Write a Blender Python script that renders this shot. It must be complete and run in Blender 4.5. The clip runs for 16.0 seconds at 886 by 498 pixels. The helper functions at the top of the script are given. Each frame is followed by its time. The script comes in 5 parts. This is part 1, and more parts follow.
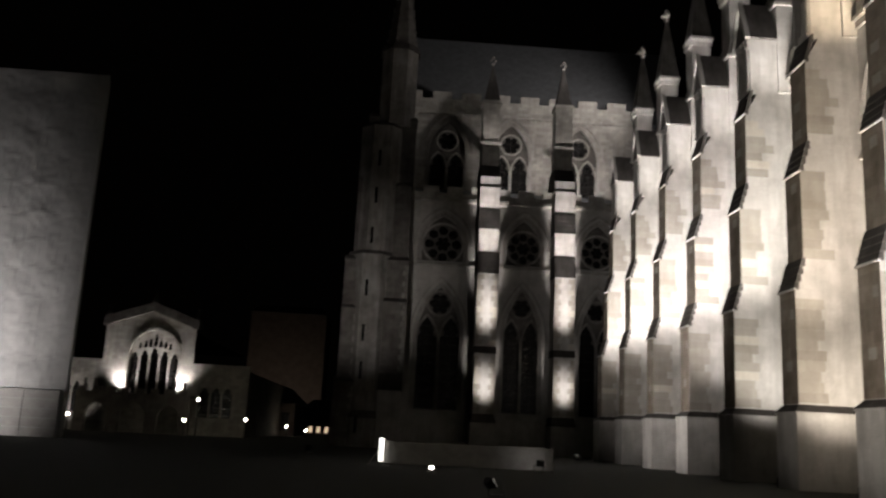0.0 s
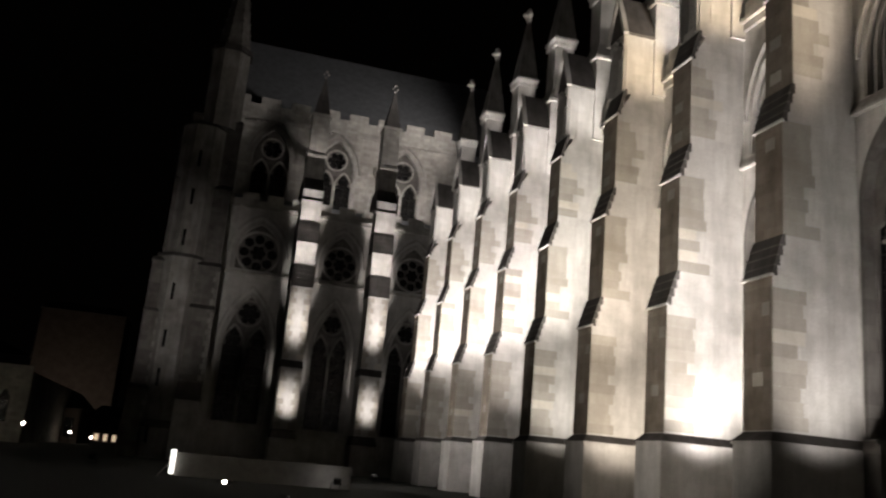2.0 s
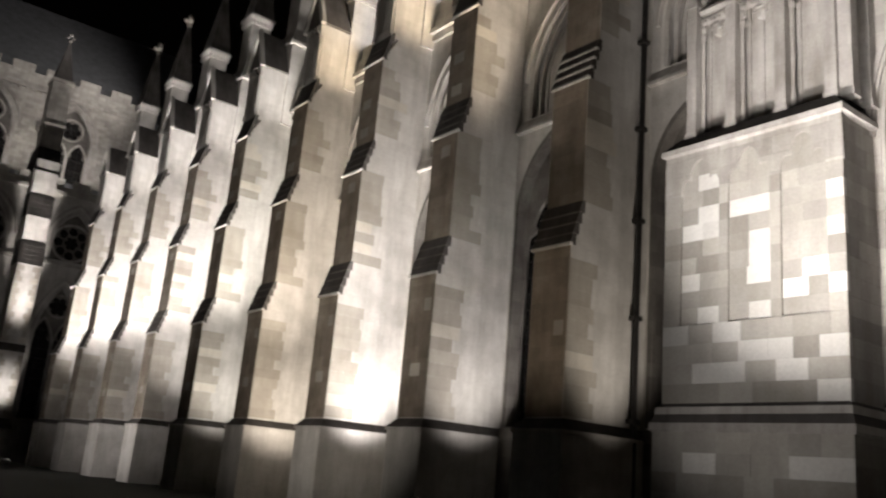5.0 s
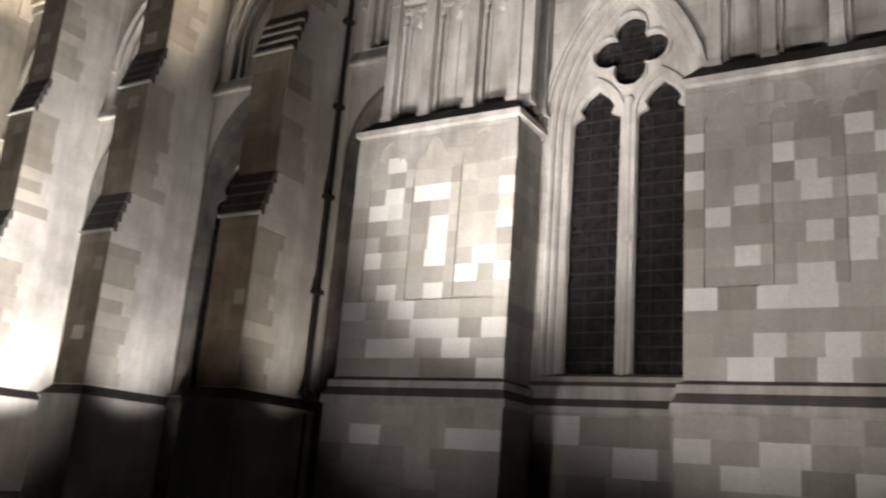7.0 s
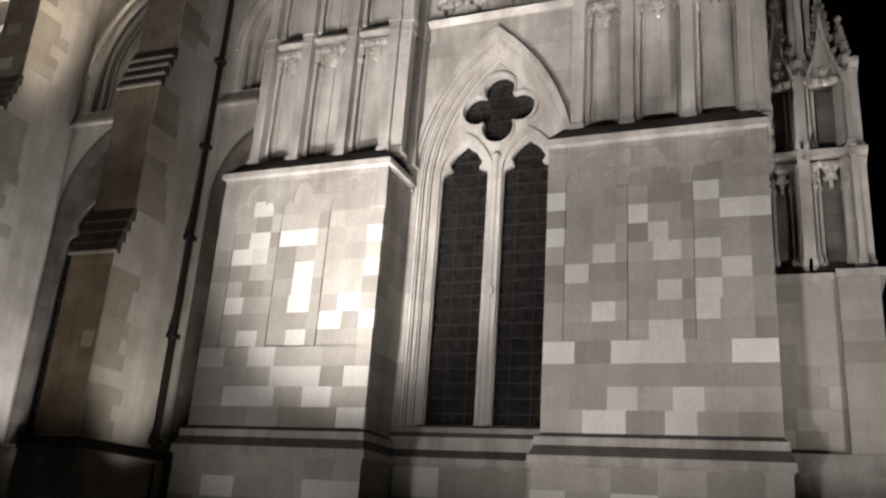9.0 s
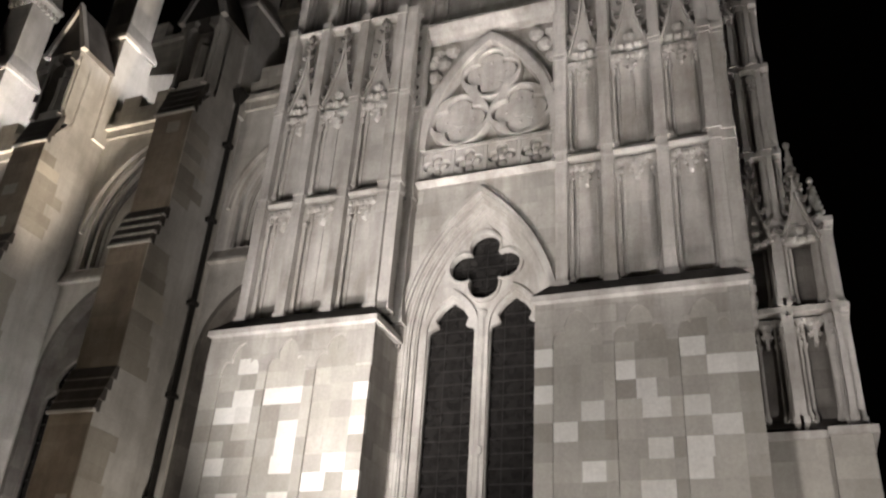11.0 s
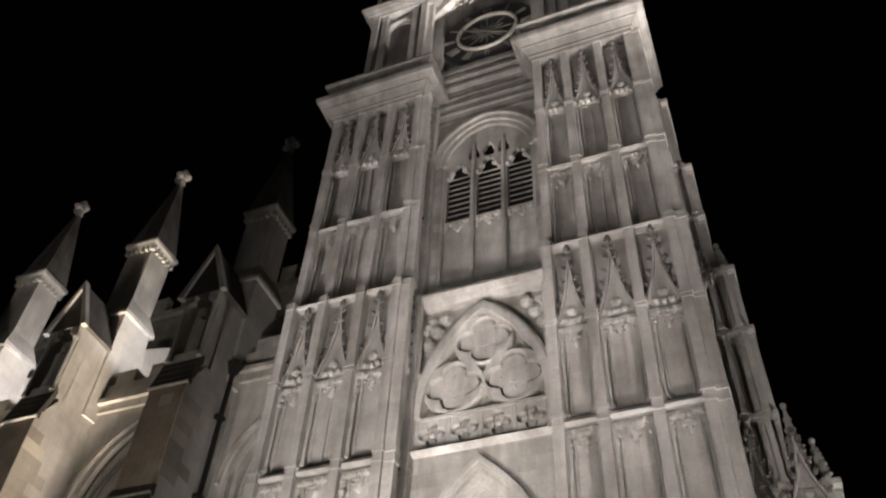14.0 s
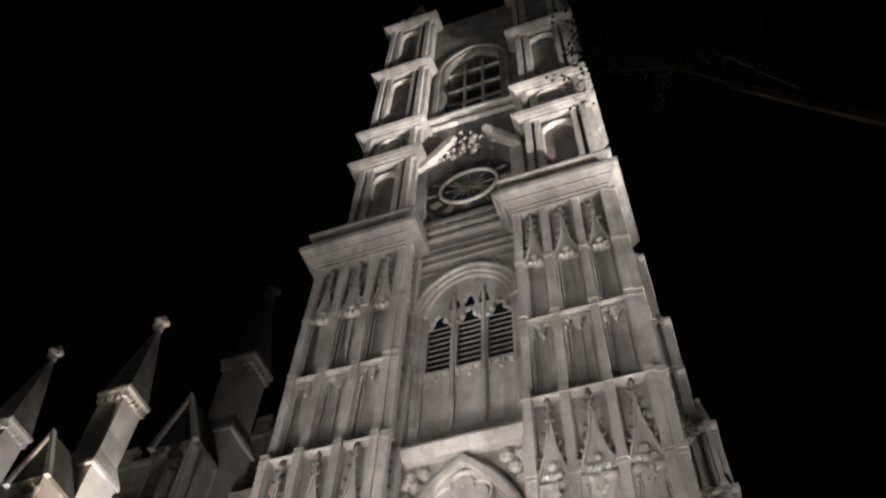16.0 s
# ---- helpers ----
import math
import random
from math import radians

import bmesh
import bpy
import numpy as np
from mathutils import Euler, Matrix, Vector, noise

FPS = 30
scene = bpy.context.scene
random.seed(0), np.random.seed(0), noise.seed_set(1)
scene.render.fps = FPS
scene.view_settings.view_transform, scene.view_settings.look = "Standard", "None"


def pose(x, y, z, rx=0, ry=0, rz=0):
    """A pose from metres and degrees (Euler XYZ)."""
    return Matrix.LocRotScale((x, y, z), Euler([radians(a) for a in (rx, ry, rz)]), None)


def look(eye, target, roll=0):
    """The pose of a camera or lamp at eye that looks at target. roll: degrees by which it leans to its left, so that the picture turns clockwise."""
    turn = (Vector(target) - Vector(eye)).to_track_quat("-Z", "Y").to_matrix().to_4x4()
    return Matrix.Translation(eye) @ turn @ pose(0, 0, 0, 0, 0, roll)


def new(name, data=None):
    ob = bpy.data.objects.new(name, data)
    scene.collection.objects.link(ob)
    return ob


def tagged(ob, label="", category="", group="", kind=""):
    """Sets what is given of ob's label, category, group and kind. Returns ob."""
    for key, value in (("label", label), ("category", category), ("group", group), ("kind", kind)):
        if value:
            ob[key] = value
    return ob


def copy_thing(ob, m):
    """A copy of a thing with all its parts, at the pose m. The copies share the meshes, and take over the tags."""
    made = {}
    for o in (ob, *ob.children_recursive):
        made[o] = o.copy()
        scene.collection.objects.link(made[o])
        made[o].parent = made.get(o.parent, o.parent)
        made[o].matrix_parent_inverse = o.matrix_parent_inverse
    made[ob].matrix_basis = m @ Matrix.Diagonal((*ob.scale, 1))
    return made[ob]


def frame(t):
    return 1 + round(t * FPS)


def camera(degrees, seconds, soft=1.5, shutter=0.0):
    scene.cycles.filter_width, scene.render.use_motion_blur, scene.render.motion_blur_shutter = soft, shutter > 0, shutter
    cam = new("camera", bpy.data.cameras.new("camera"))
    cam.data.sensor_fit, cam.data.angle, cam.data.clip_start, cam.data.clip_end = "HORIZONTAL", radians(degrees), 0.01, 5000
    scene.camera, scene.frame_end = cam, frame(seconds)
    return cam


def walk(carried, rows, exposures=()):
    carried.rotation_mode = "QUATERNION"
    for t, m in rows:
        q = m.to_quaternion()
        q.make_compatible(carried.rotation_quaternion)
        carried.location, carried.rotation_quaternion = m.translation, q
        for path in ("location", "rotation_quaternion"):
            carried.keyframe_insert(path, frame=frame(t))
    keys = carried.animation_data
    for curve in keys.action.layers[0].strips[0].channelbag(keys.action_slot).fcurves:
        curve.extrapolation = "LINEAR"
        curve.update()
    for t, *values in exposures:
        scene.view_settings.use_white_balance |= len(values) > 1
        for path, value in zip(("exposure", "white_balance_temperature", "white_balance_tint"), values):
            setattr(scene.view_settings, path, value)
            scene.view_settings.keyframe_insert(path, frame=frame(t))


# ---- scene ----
cam = camera(54.20, 16.0, soft=2.2, shutter=0.5)

PATH = [
    (0.0, pose(0, 0, 1.6, 101.97, -2.83, -3.57)),
    (0.5, pose(0, 0, 1.6, 103.17, -4.07, -7.30)),
    (1.0, pose(0, 0, 1.6, 103.69, -4.66, -10.67)),
    (1.5, pose(0, 0, 1.6, 103.76, -4.99, -13.47)),
    (2.0, pose(0, 0, 1.6, 104.02, -5.13, -16.49)),
    (2.5, pose(0, 0, 1.6, 104.55, -5.38, -20.20)),
    (3.0, pose(0, 0, 1.6, 104.77, -5.49, -24.04)),
    (3.5, pose(0, 0, 1.6, 104.95, -5.50, -28.00)),
    (6.0, pose(0, 0, 1.6, 104.71, -5.05, -47.68)),
    (6.5, pose(0, 0, 1.6, 104.74, -5.22, -53.95)),
    (7.0, pose(0, 0, 1.6, 104.84, -4.47, -59.45)),
    (7.5, pose(0, 0, 1.6, 104.16, -4.14, -63.65)),
    (8.0, pose(0, 0, 1.6, 104.56, -3.77, -66.68)),
    (10.5, pose(0, 0, 1.6, 116.50, -3.71, -68.97)),
    (11.0, pose(0, 0, 1.6, 119.11, -3.50, -69.32)),
    (11.5, pose(0, 0, 1.6, 122.10, -3.23, -69.22)),
    (12.0, pose(0, 0, 1.6, 125.09, -3.10, -68.86)),
    (12.5, pose(0, 0, 1.6, 128.54, -2.81, -68.46)),
    (13.0, pose(0, 0, 1.6, 132.16, -2.53, -67.97)),
    (13.5, pose(0, 0, 1.6, 134.43, -2.34, -68.22)),
    (14.0, pose(0, 0, 1.6, 136.63, -2.33, -68.89)),
    (14.5, pose(0, 0, 1.6, 138.83, -2.30, -69.31)),
    (15.0, pose(0, 0, 1.6, 141.39, -2.24, -69.54)),
    (15.5, pose(0, 0, 1.6, 143.80, -2.27, -70.29)),
    (16.0, pose(0, 0, 1.6, 146.60, -1.87, -70.39)),
]
walk(cam, PATH)

# ---- world and lamps ----
world = bpy.data.worlds.new("night")
scene.world = world
world.use_nodes = True
world.node_tree.nodes["Background"].inputs[0].default_value = (0.55, 0.45, 0.40, 1)
world.node_tree.nodes["Background"].inputs[1].default_value = 0.0007

WHITE = (1.0, 0.93, 0.91)
WARM = (1.0, 0.84, 0.68)


def lamp_spot(eye, target, watts, degrees, blend=0.6, colour=WHITE, size=0.35):
    data = bpy.data.lights.new("flood_beam", "SPOT")
    data.energy, data.spot_size, data.spot_blend = watts, radians(degrees), blend
    data.color, data.shadow_soft_size = colour, size
    ob = new("flood_beam", data)
    ob.matrix_world = look(eye, target)
    return ob


# (eye, target, watts, cone, blend, colour)
FLOODS = [
    # tower: a close lamp for the east buttress, a broad one for the west, and the washes for the height
    ((8.6, 8.5, 0.45), (16.5, 9.1, 9.4), 13500, 52, 1.0, WHITE),
    ((5.4, 7.0, 0.45), (16.8, 8.7, 12.8), 4800, 40, 1.0, WHITE),
    ((5.0, 3.0, 0.45), (16.8, 3.0, 8.2), 5400, 66, 1.0, WHITE),
    # added fill for the dim foot of the east buttress
    ((9.4, 10.8, 0.45), (16.5, 9.4, 6.4), 800, 80, 1.0, WHITE),
    ((10.5, -2.5, 0.45), (17.0, 8.4, 25.5), 12000, 42, 1.0, WHITE),
    ((9.0, 17.0, 0.45), (17.0, 10.4, 27.0), 18000, 25, 1.0, WHITE),
    ((8.0, 11.5, 0.45), (17.0, 2.8, 27.0), 13000, 27, 1.0, WHITE),
    ((1.0, 5.6, 0.45), (17.0, 4.2, 21.0), 8000, 36, 1.0, WHITE),
    ((-7.0, 6.5, 0.45), (17.6, 6.2, 42.0), 15000, 30, 1.0, WHITE),
    ((8.5, -16.0, 0.45), (17.6, 8.5, 43.0), 42000, 30, 1.0, WHITE),
    ((8.0, -28.0, 0.45), (18.0, 12.6, 51.0), 340000, 17, 1.0, WHITE),
    ((11.5, -4.0, 0.45), (18.5, -1.0, 6.0), 2100, 40, 1.0, WHITE),
    ((14.0, -8.0, 0.45), (19.0, -0.4, 18.5), 6000, 48, 1.0, WHITE),
    # transept: narrow beams up the buttresses, a broad one, one on the turret, lamps on the roofs
    ((8.35, 70.5, 0.45), (8.3, 78.2, 20.8), 85000, 9.5, 1.0, WHITE),
    ((15.3, 70.5, 0.45), (15.45, 78.0, 19.5), 85000, 10, 1.0, WHITE),
    ((8.0, 71.0, 0.45), (8.3, 77.8, 13.0), 28000, 12, 1.0, WHITE),
    ((15.2, 71.0, 0.45), (15.45, 77.8, 13.5), 38000, 12, 1.0, WHITE),
    ((13.0, 60.0, 0.45), (14.0, 80.0, 14.0), 800, 54, 1.0, WHITE),
    ((8.6, 72.4, 0.45), (8.3, 77.7, 6.0), 5000, 21, 1.0, WHITE),
    ((15.6, 72.4, 0.45), (15.45, 77.7, 6.0), 5000, 21, 1.0, WHITE),
    ((-4.5, 52.0, 0.45), (-3.0, 77.4, 14.0), 6000, 34, 1.0, WHITE),
    ((11.6, 81.8, 24.9), (11.6, 86.0, 31.0), 900, 120, 1.0, WHITE),
    ((18.6, 81.8, 24.9), (18.6, 86.0, 31.0), 1500, 120, 1.0, WHITE),
    ((28.0, 74.0, 35.6), (8.0, 92.0, 42.0), 8000, 80, 1.0, WHITE),
    # lamps on the aisle parapet
    ((21.6, 19.2, 22.7), (20.4, 23.0, 26.5), 1000, 110, 1.0, WHITE),
    ((21.6, 25.4, 22.7), (20.4, 29.3, 26.5), 1200, 110, 1.0, WHITE),
    ((21.6, 31.8, 22.7), (20.4, 35.8, 26.5), 1000, 110, 1.0, WHITE),
    # lamps fixed to the aisle wall above the lower windows
    ((20.0, 18.9, 19.5), (18.9, 22.8, 24.0), 380, 96, 1.0, WARM),
    ((20.0, 25.2, 19.5), (18.9, 29.1, 24.0), 1700, 90, 1.0, (1.0, 0.80, 0.58)),
    ((20.0, 31.6, 19.5), (18.8, 35.6, 24.0), 1700, 96, 1.0, (1.0, 0.80, 0.58)),
    ((20.0, 39.2, 19.5), (18.8, 42.3, 24.0), 1000, 96, 1.0, WHITE),
    ((20.0, 45.8, 19.5), (18.8, 49.0, 24.0), 1000, 96, 1.0, WHITE),
    ((20.0, 52.5, 19.5), (18.8, 55.8, 24.0), 1000, 96, 1.0, WHITE),
    ((20.0, 59.6, 19.5), (18.8, 62.9, 24.0), 1000, 96, 1.0, WHITE),
    ((20.0, 66.4, 19.5), (18.8, 69.7, 24.0), 1000, 96, 1.0, WHITE),
    # added fills without a known source: by the low panel, and before the far block
    ((7.0, 40.6, 0.45), (6.6, 42.0, 0.5), 12, 120, 1.0, WHITE),
    ((-30.0, 225.0, 0.45), (-30.0, 250.0, 10.0), 3000, 120, 1.0, WARM),
    # nave fronts, from the lawn
    ((3.0, 24.0, 0.45), (17.0, 30.0, 10.0), 5200, 80, 1.0, (1.0, 0.91, 0.83)),
    ((4.0, 46.0, 0.45), (17.0, 54.0, 9.0), 9000, 84, 1.0, WHITE),
    ((8.0, 17.0, 0.45), (17.4, 17.3, 15.0), 4200, 20, 1.0, (1.0, 0.88, 0.77)),
    ((8.0, 16.6, 0.45), (17.1, 17.2, 7.0), 1200, 36, 1.0, WARM),
    # beam up the second buttress from its foot
    ((17.5, 18.5, 0.45), (18.8, 22.8, 22.5), 66000, 13, 1.0, WARM),
    # parish church and the sheeted scaffold
    ((-22.4, 94.3, 4.3), (-23.0, 94.9, 8.0), 2100, 120, 1.0, WHITE),
    ((-28.7, 94.3, 4.3), (-28.2, 94.9, 8.0), 1800, 120, 1.0, WHITE),
    ((-33.6, 91.5, 0.45), (-33.6, 95.0, 4.5), 700, 90, 1.0, WHITE),
    ((-30.0, 48.0, 0.45), (-33.5, 60.0, 5.0), 12500, 112, 1.0, WHITE),
]
# nave: in each bay a steep lamp for the height and one for the foot: (west face, steep watts, low watts, low aim, low cone, set back, tint)
for f_y, f_high, f_low, f_foot, f_cone, f_back, f_tint in (
        (16.6, 650, 1800, 9.5, 56, 2.9, (1.0, 0.90, 0.81)), (22.8, 1300, 3200, 7.5, 60, 4.0, WHITE), (29.1, 15000, 9000, 10.5, 72, 3.0, WHITE), (35.6, 20000, 3000, 8.5, 90, 4.3, (1.0, 0.87, 0.75)),
        (42.3, 22000, 4200, 10, 76, 4.4, (1.0, 0.935, 0.88)), (49.0, 25000, 7500, 15, 60, 4.6, WHITE), (55.8, 27000, 9000, 18, 44, 4.6, WHITE), (62.9, 28000, 12000, 18, 42, 4.6, WHITE), (69.7, 24000, 12000, 17, 42, 4.4, WHITE)):
    FLOODS.append(((17.3, f_y - (4.2 if f_y > 20 else 2.9), 0.45), (18.6, f_y, 30.0 if f_y < 40 else 18.0), f_high * (1.0 if f_y < 40 else 1.9), 54 if f_y < 40 else 30, 1.0, f_tint))
    FLOODS.append(((18.4, f_y - f_back, 0.45), (18.7, f_y, f_foot), f_low, f_cone, 1.0, f_tint))
for f_eye, f_target, f_watts, f_cone, f_blend, f_colour in FLOODS:
    lamp_spot(f_eye, f_target, f_watts, f_cone, f_blend, f_colour)


# ---- materials ----
def material(name):
    m = bpy.data.materials.new(name)
    m.use_nodes = True
    t = m.node_tree
    return m, t, t.nodes["Principled BSDF"]


def link(t, a, b):
    t.links.new(a, b)


def node(t, kind, **values):
    n = t.nodes.new(kind)
    for k, v in values.items():
        n.inputs[k].default_value = v
    return n


def mix(t, a, b, factor, mode="MIX"):
    n = t.nodes.new("ShaderNodeMix")
    n.data_type, n.blend_type = "RGBA", mode
    for socket, value in ((n.inputs[0], factor), (n.inputs[6], a), (n.inputs[7], b)):
        if hasattr(value, "node"):
            link(t, value, socket)
        else:
            socket.default_value = value
    return n.outputs[2]


def ramp(t, source, stops):
    n = t.nodes.new("ShaderNodeValToRGB")
    e = n.color_ramp.elements
    while len(e) < len(stops):
        e.new(0.5)
    for one, (p, c) in zip(e, stops):
        one.position, one.color = p, (*c, 1)
    link(t, source, n.inputs[0])
    return n.outputs[0]


def stone(name, dark, light, block=None, per_object=False, rough=0.85, streak=0.35, bump=0.35, contrast=0.75, tones=None):
    """Weathered limestone: cloudy stains, rain streaks, grain; blocks as a brick pattern at block=(width, height)."""
    m, t, b = material(name)
    tc = t.nodes.new("ShaderNodeTexCoord")
    sep = t.nodes.new("ShaderNodeSeparateXYZ")
    link(t, tc.outputs["Object"], sep.inputs[0])
    add = t.nodes.new("ShaderNodeMath")
    link(t, sep.outputs[0], add.inputs[0])
    link(t, sep.outputs[1], add.inputs[1])
    flat = t.nodes.new("ShaderNodeCombineXYZ")
    link(t, add.outputs[0], flat.inputs[0])
    link(t, sep.outputs[2], flat.inputs[1])
    cloud = node(t, "ShaderNodeTexNoise", Scale=0.55, Detail=6.0, Roughness=0.62)
    link(t, tc.outputs["Object"], cloud.inputs["Vector"])
    colour = ramp(t, cloud.outputs[0], [(0.32, dark), (0.68, light)])
    if per_object:
        info = t.nodes.new("ShaderNodeObjectInfo")
        tone = ramp(t, info.outputs["Random"], tones or [(0.0, (0.74, 0.73, 0.71)), (0.22, (0.82, 0.81, 0.79)), (0.32, (0.93, 0.92, 0.9)), (0.74, (0.98, 0.97, 0.95)), (0.78, (1.32, 1.31, 1.28)), (1.0, (1.5, 1.49, 1.45))])
        colour = mix(t, colour, tone, 1.0, "MULTIPLY")
    height = None
    if block:
        br = node(t, "ShaderNodeTexBrick", Scale=1.0)
        br.inputs["Color1"].default_value = (0.62, 0.61, 0.6, 1)
        br.inputs["Color2"].default_value = (1.0, 1.0, 0.98, 1)
        br.inputs["Mortar"].default_value = (0.55, 0.53, 0.5, 1)
        br.inputs["Mortar Size"].default_value = 0.006
        br.inputs["Mortar Smooth"].default_value = 0.6
        br.inputs["Brick Width"].default_value, br.inputs["Row Height"].default_value = block
        link(t, flat.outputs[0], br.inputs["Vector"])
        colour = mix(t, colour, br.outputs["Color"], contrast, "MULTIPLY")
        height = br.outputs["Fac"]
    # rain streaks: noise drawn out along z
    mp = t.nodes.new("ShaderNodeMapping")
    mp.inputs["Scale"].default_value = (2.0, 2.0, 0.28)
    link(t, tc.outputs["Object"], mp.inputs[0])
    st = node(t, "ShaderNodeTexNoise", Scale=1.0, Detail=4.0, Roughness=0.6)
    link(t, mp.outputs[0], st.inputs["Vector"])
    streaks = ramp(t, st.outputs[0], [(0.36, (0.5, 0.47, 0.44)), (0.6, (1, 1, 1))])
    colour = mix(t, colour, streaks, streak, "MULTIPLY")
    grain = node(t, "ShaderNodeTexNoise", Scale=14.0, Detail=5.0, Roughness=0.7)
    link(t, tc.outputs["Object"], grain.inputs["Vector"])
    fine = ramp(t, grain.outputs[0], [(0.3, (0.8, 0.8, 0.8)), (0.7, (1.1, 1.1, 1.1))])
    colour = mix(t, colour, fine, 0.6, "MULTIPLY")
    link(t, colour, b.inputs["Base Color"])
    b.inputs["Roughness"].default_value = rough
    b.inputs["Specular IOR Level"].default_value = 0.25
    bp = node(t, "ShaderNodeBump", Strength=bump, Distance=0.04)
    link(t, grain.outputs[0], bp.inputs["Height"])
    if height:
        b2 = node(t, "ShaderNodeBump", Strength=0.5, Distance=0.02)
        b2.invert = True
        link(t, height, b2.inputs["Height"])
        link(t, b2.outputs[0], bp.inputs["Normal"])
    link(t, bp.outputs[0], b.inputs["Normal"])
    return m


def plain(name, colour, rough=0.6, metal=0.0, vary=0.25, scale=3.0, emit=0.0, emit_colour=None, bump=0.0):
    m, t, b = material(name)
    tc = t.nodes.new("ShaderNodeTexCoord")
    n = node(t, "ShaderNodeTexNoise", Scale=scale, Detail=6.0, Roughness=0.65)
    link(t, tc.outputs["Object"], n.inputs["Vector"])
    lo = tuple(c * (1 - vary) for c in colour)
    hi = tuple(min(1, c * (1 + vary)) for c in colour)
    link(t, ramp(t, n.outputs[0], [(0.3, lo), (0.7, hi)]), b.inputs["Base Color"])
    b.inputs["Roughness"].default_value, b.inputs["Metallic"].default_value = rough, metal
    if bump:
        bp = node(t, "ShaderNodeBump", Strength=bump, Distance=0.05)
        link(t, n.outputs[0], bp.inputs["Height"])
        link(t, bp.outputs[0], b.inputs["Normal"])
    if emit:
        b.inputs["Emission Color"].default_value = (*(emit_colour or colour), 1)
        b.inputs["Emission Strength"].default_value = emit
    return m


STONE = stone("tower_limestone", (0.34, 0.32, 0.29), (0.54, 0.52, 0.48), block=(0.9, 0.42), streak=0.5)
SMOOTH = stone("dressed_limestone", (0.34, 0.32, 0.29), (0.60, 0.58, 0.54), streak=0.55, block=(1.1, 0.5), contrast=0.32)
BLOCK = stone("ashlar_block", (0.33, 0.315, 0.285), (0.43, 0.415, 0.38), per_object=True, streak=0.2, tones=((0.0, (0.72, 0.70, 0.67)), (0.2, (0.84, 0.83, 0.80)), (0.5, (0.96, 0.95, 0.93)), (0.8, (1.04, 1.03, 1.0)), (1.0, (1.16, 1.15, 1.12))))
NEWBLOCK = stone("newer_ashlar_block", (0.58, 0.565, 0.53), (0.70, 0.69, 0.655), per_object=True, streak=0.1, tones=((0.0, (0.86, 0.86, 0.84)), (0.5, (0.97, 0.97, 0.95)), (1.0, (1.08, 1.08, 1.06))))
QUOIN = stone("quoin_stone", (0.34, 0.315, 0.275), (0.47, 0.445, 0.40), per_object=True, streak=0.2, tones=((0.0, (0.86, 0.845, 0.81)), (0.5, (0.95, 0.94, 0.91)), (0.86, (1.03, 1.02, 0.99)), (0.91, (1.3, 1.3, 1.26)), (1.0, (1.45, 1.45, 1.4))))
BROWN = stone("brown_limestone", (0.20, 0.165, 0.125), (0.40, 0.35, 0.29), block=(0.8, 0.42), contrast=0.5, streak=0.35)
NAVE = stone("nave_limestone", (0.44, 0.42, 0.38), (0.68, 0.665, 0.625), block=(0.95, 0.44), contrast=0.2, streak=0.35)
PALE = stone("clerestory_limestone", (0.44, 0.42, 0.38), (0.58, 0.56, 0.51), block=(0.7, 0.36))
# sooted on carvings; elsewhere a dark stone with shade put into its colour
SOOT_SHADE = stone("sooted_and_shaded_limestone", (0.12, 0.11, 0.10), (0.24, 0.225, 0.205), block=(0.8, 0.42))
# dark slabs; on tower ledges and sills the tone also paints in shade
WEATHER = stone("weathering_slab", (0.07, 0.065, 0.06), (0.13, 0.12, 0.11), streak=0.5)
# grimy on the upper tower; also a half-dimmed tone for transept rims and turret
GRIME_SHADE = stone("grimy_shaded_limestone", (0.20, 0.188, 0.17), (0.40, 0.385, 0.355), streak=0.6)
# dirty cornice stone; on niche backs and clock wall its darkness is painted shade
CORNICE = stone("sooted_shaded_stone", (0.13, 0.122, 0.11), (0.30, 0.285, 0.26), streak=0.6)
LEAD = plain("lead_sheet", (0.20, 0.205, 0.21), 0.55, 0.3, 0.2, 1.5)
GLASS = plain("leaded_glass", (0.016, 0.015, 0.014), 0.22, 0.0, 0.5, 5.0, bump=0.4)
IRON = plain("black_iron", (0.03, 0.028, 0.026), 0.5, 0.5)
GILT = plain("gilded_metal", (0.80, 0.75, 0.66), 0.38, 0.35)
# darker copy of the gilding: the dark sky's reflection put into the colour
DIM_GILT = plain("dim_gilding", (0.24, 0.225, 0.19), 0.5, 0.3, 0.5, 4.0)
DIAL = plain("black_dial", (0.02, 0.02, 0.022), 0.4)
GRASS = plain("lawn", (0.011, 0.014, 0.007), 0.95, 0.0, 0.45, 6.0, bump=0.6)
SHEET = plain("scaffold_sheeting", (0.42, 0.42, 0.41), 0.6, 0.0, 0.12, 0.8, bump=0.2)
BOARD = plain("site_hoarding", (0.30, 0.29, 0.27), 0.6, 0.0, 0.2, 2.0)
BRICKY = plain("far_masonry", (0.12, 0.095, 0.08), 0.9, 0.0, 0.3, 0.5)
BULB = plain("lamp_glow", (1.0, 0.9, 0.75), 0.4, 0.0, 0.0, 1.0, emit=30.0, emit_colour=(1.0, 0.88, 0.7))
LENS = plain("flood_lens", (0.8, 0.8, 0.78), 0.2, 0.0, 0.0, 1.0, emit=0.5, emit_colour=(1.0, 0.93, 0.82))
TUBE = plain("tube_glow", (1.0, 0.95, 0.88), 0.4, 0.0, 0.0, 1.0, emit=2.5, emit_colour=(1.0, 0.95, 0.88))
LITPANE = plain("lit_window", (0.9, 0.7, 0.45), 0.4, 0.0, 0.2, 1.0, emit=0.6, emit_colour=(1.0, 0.75, 0.5))


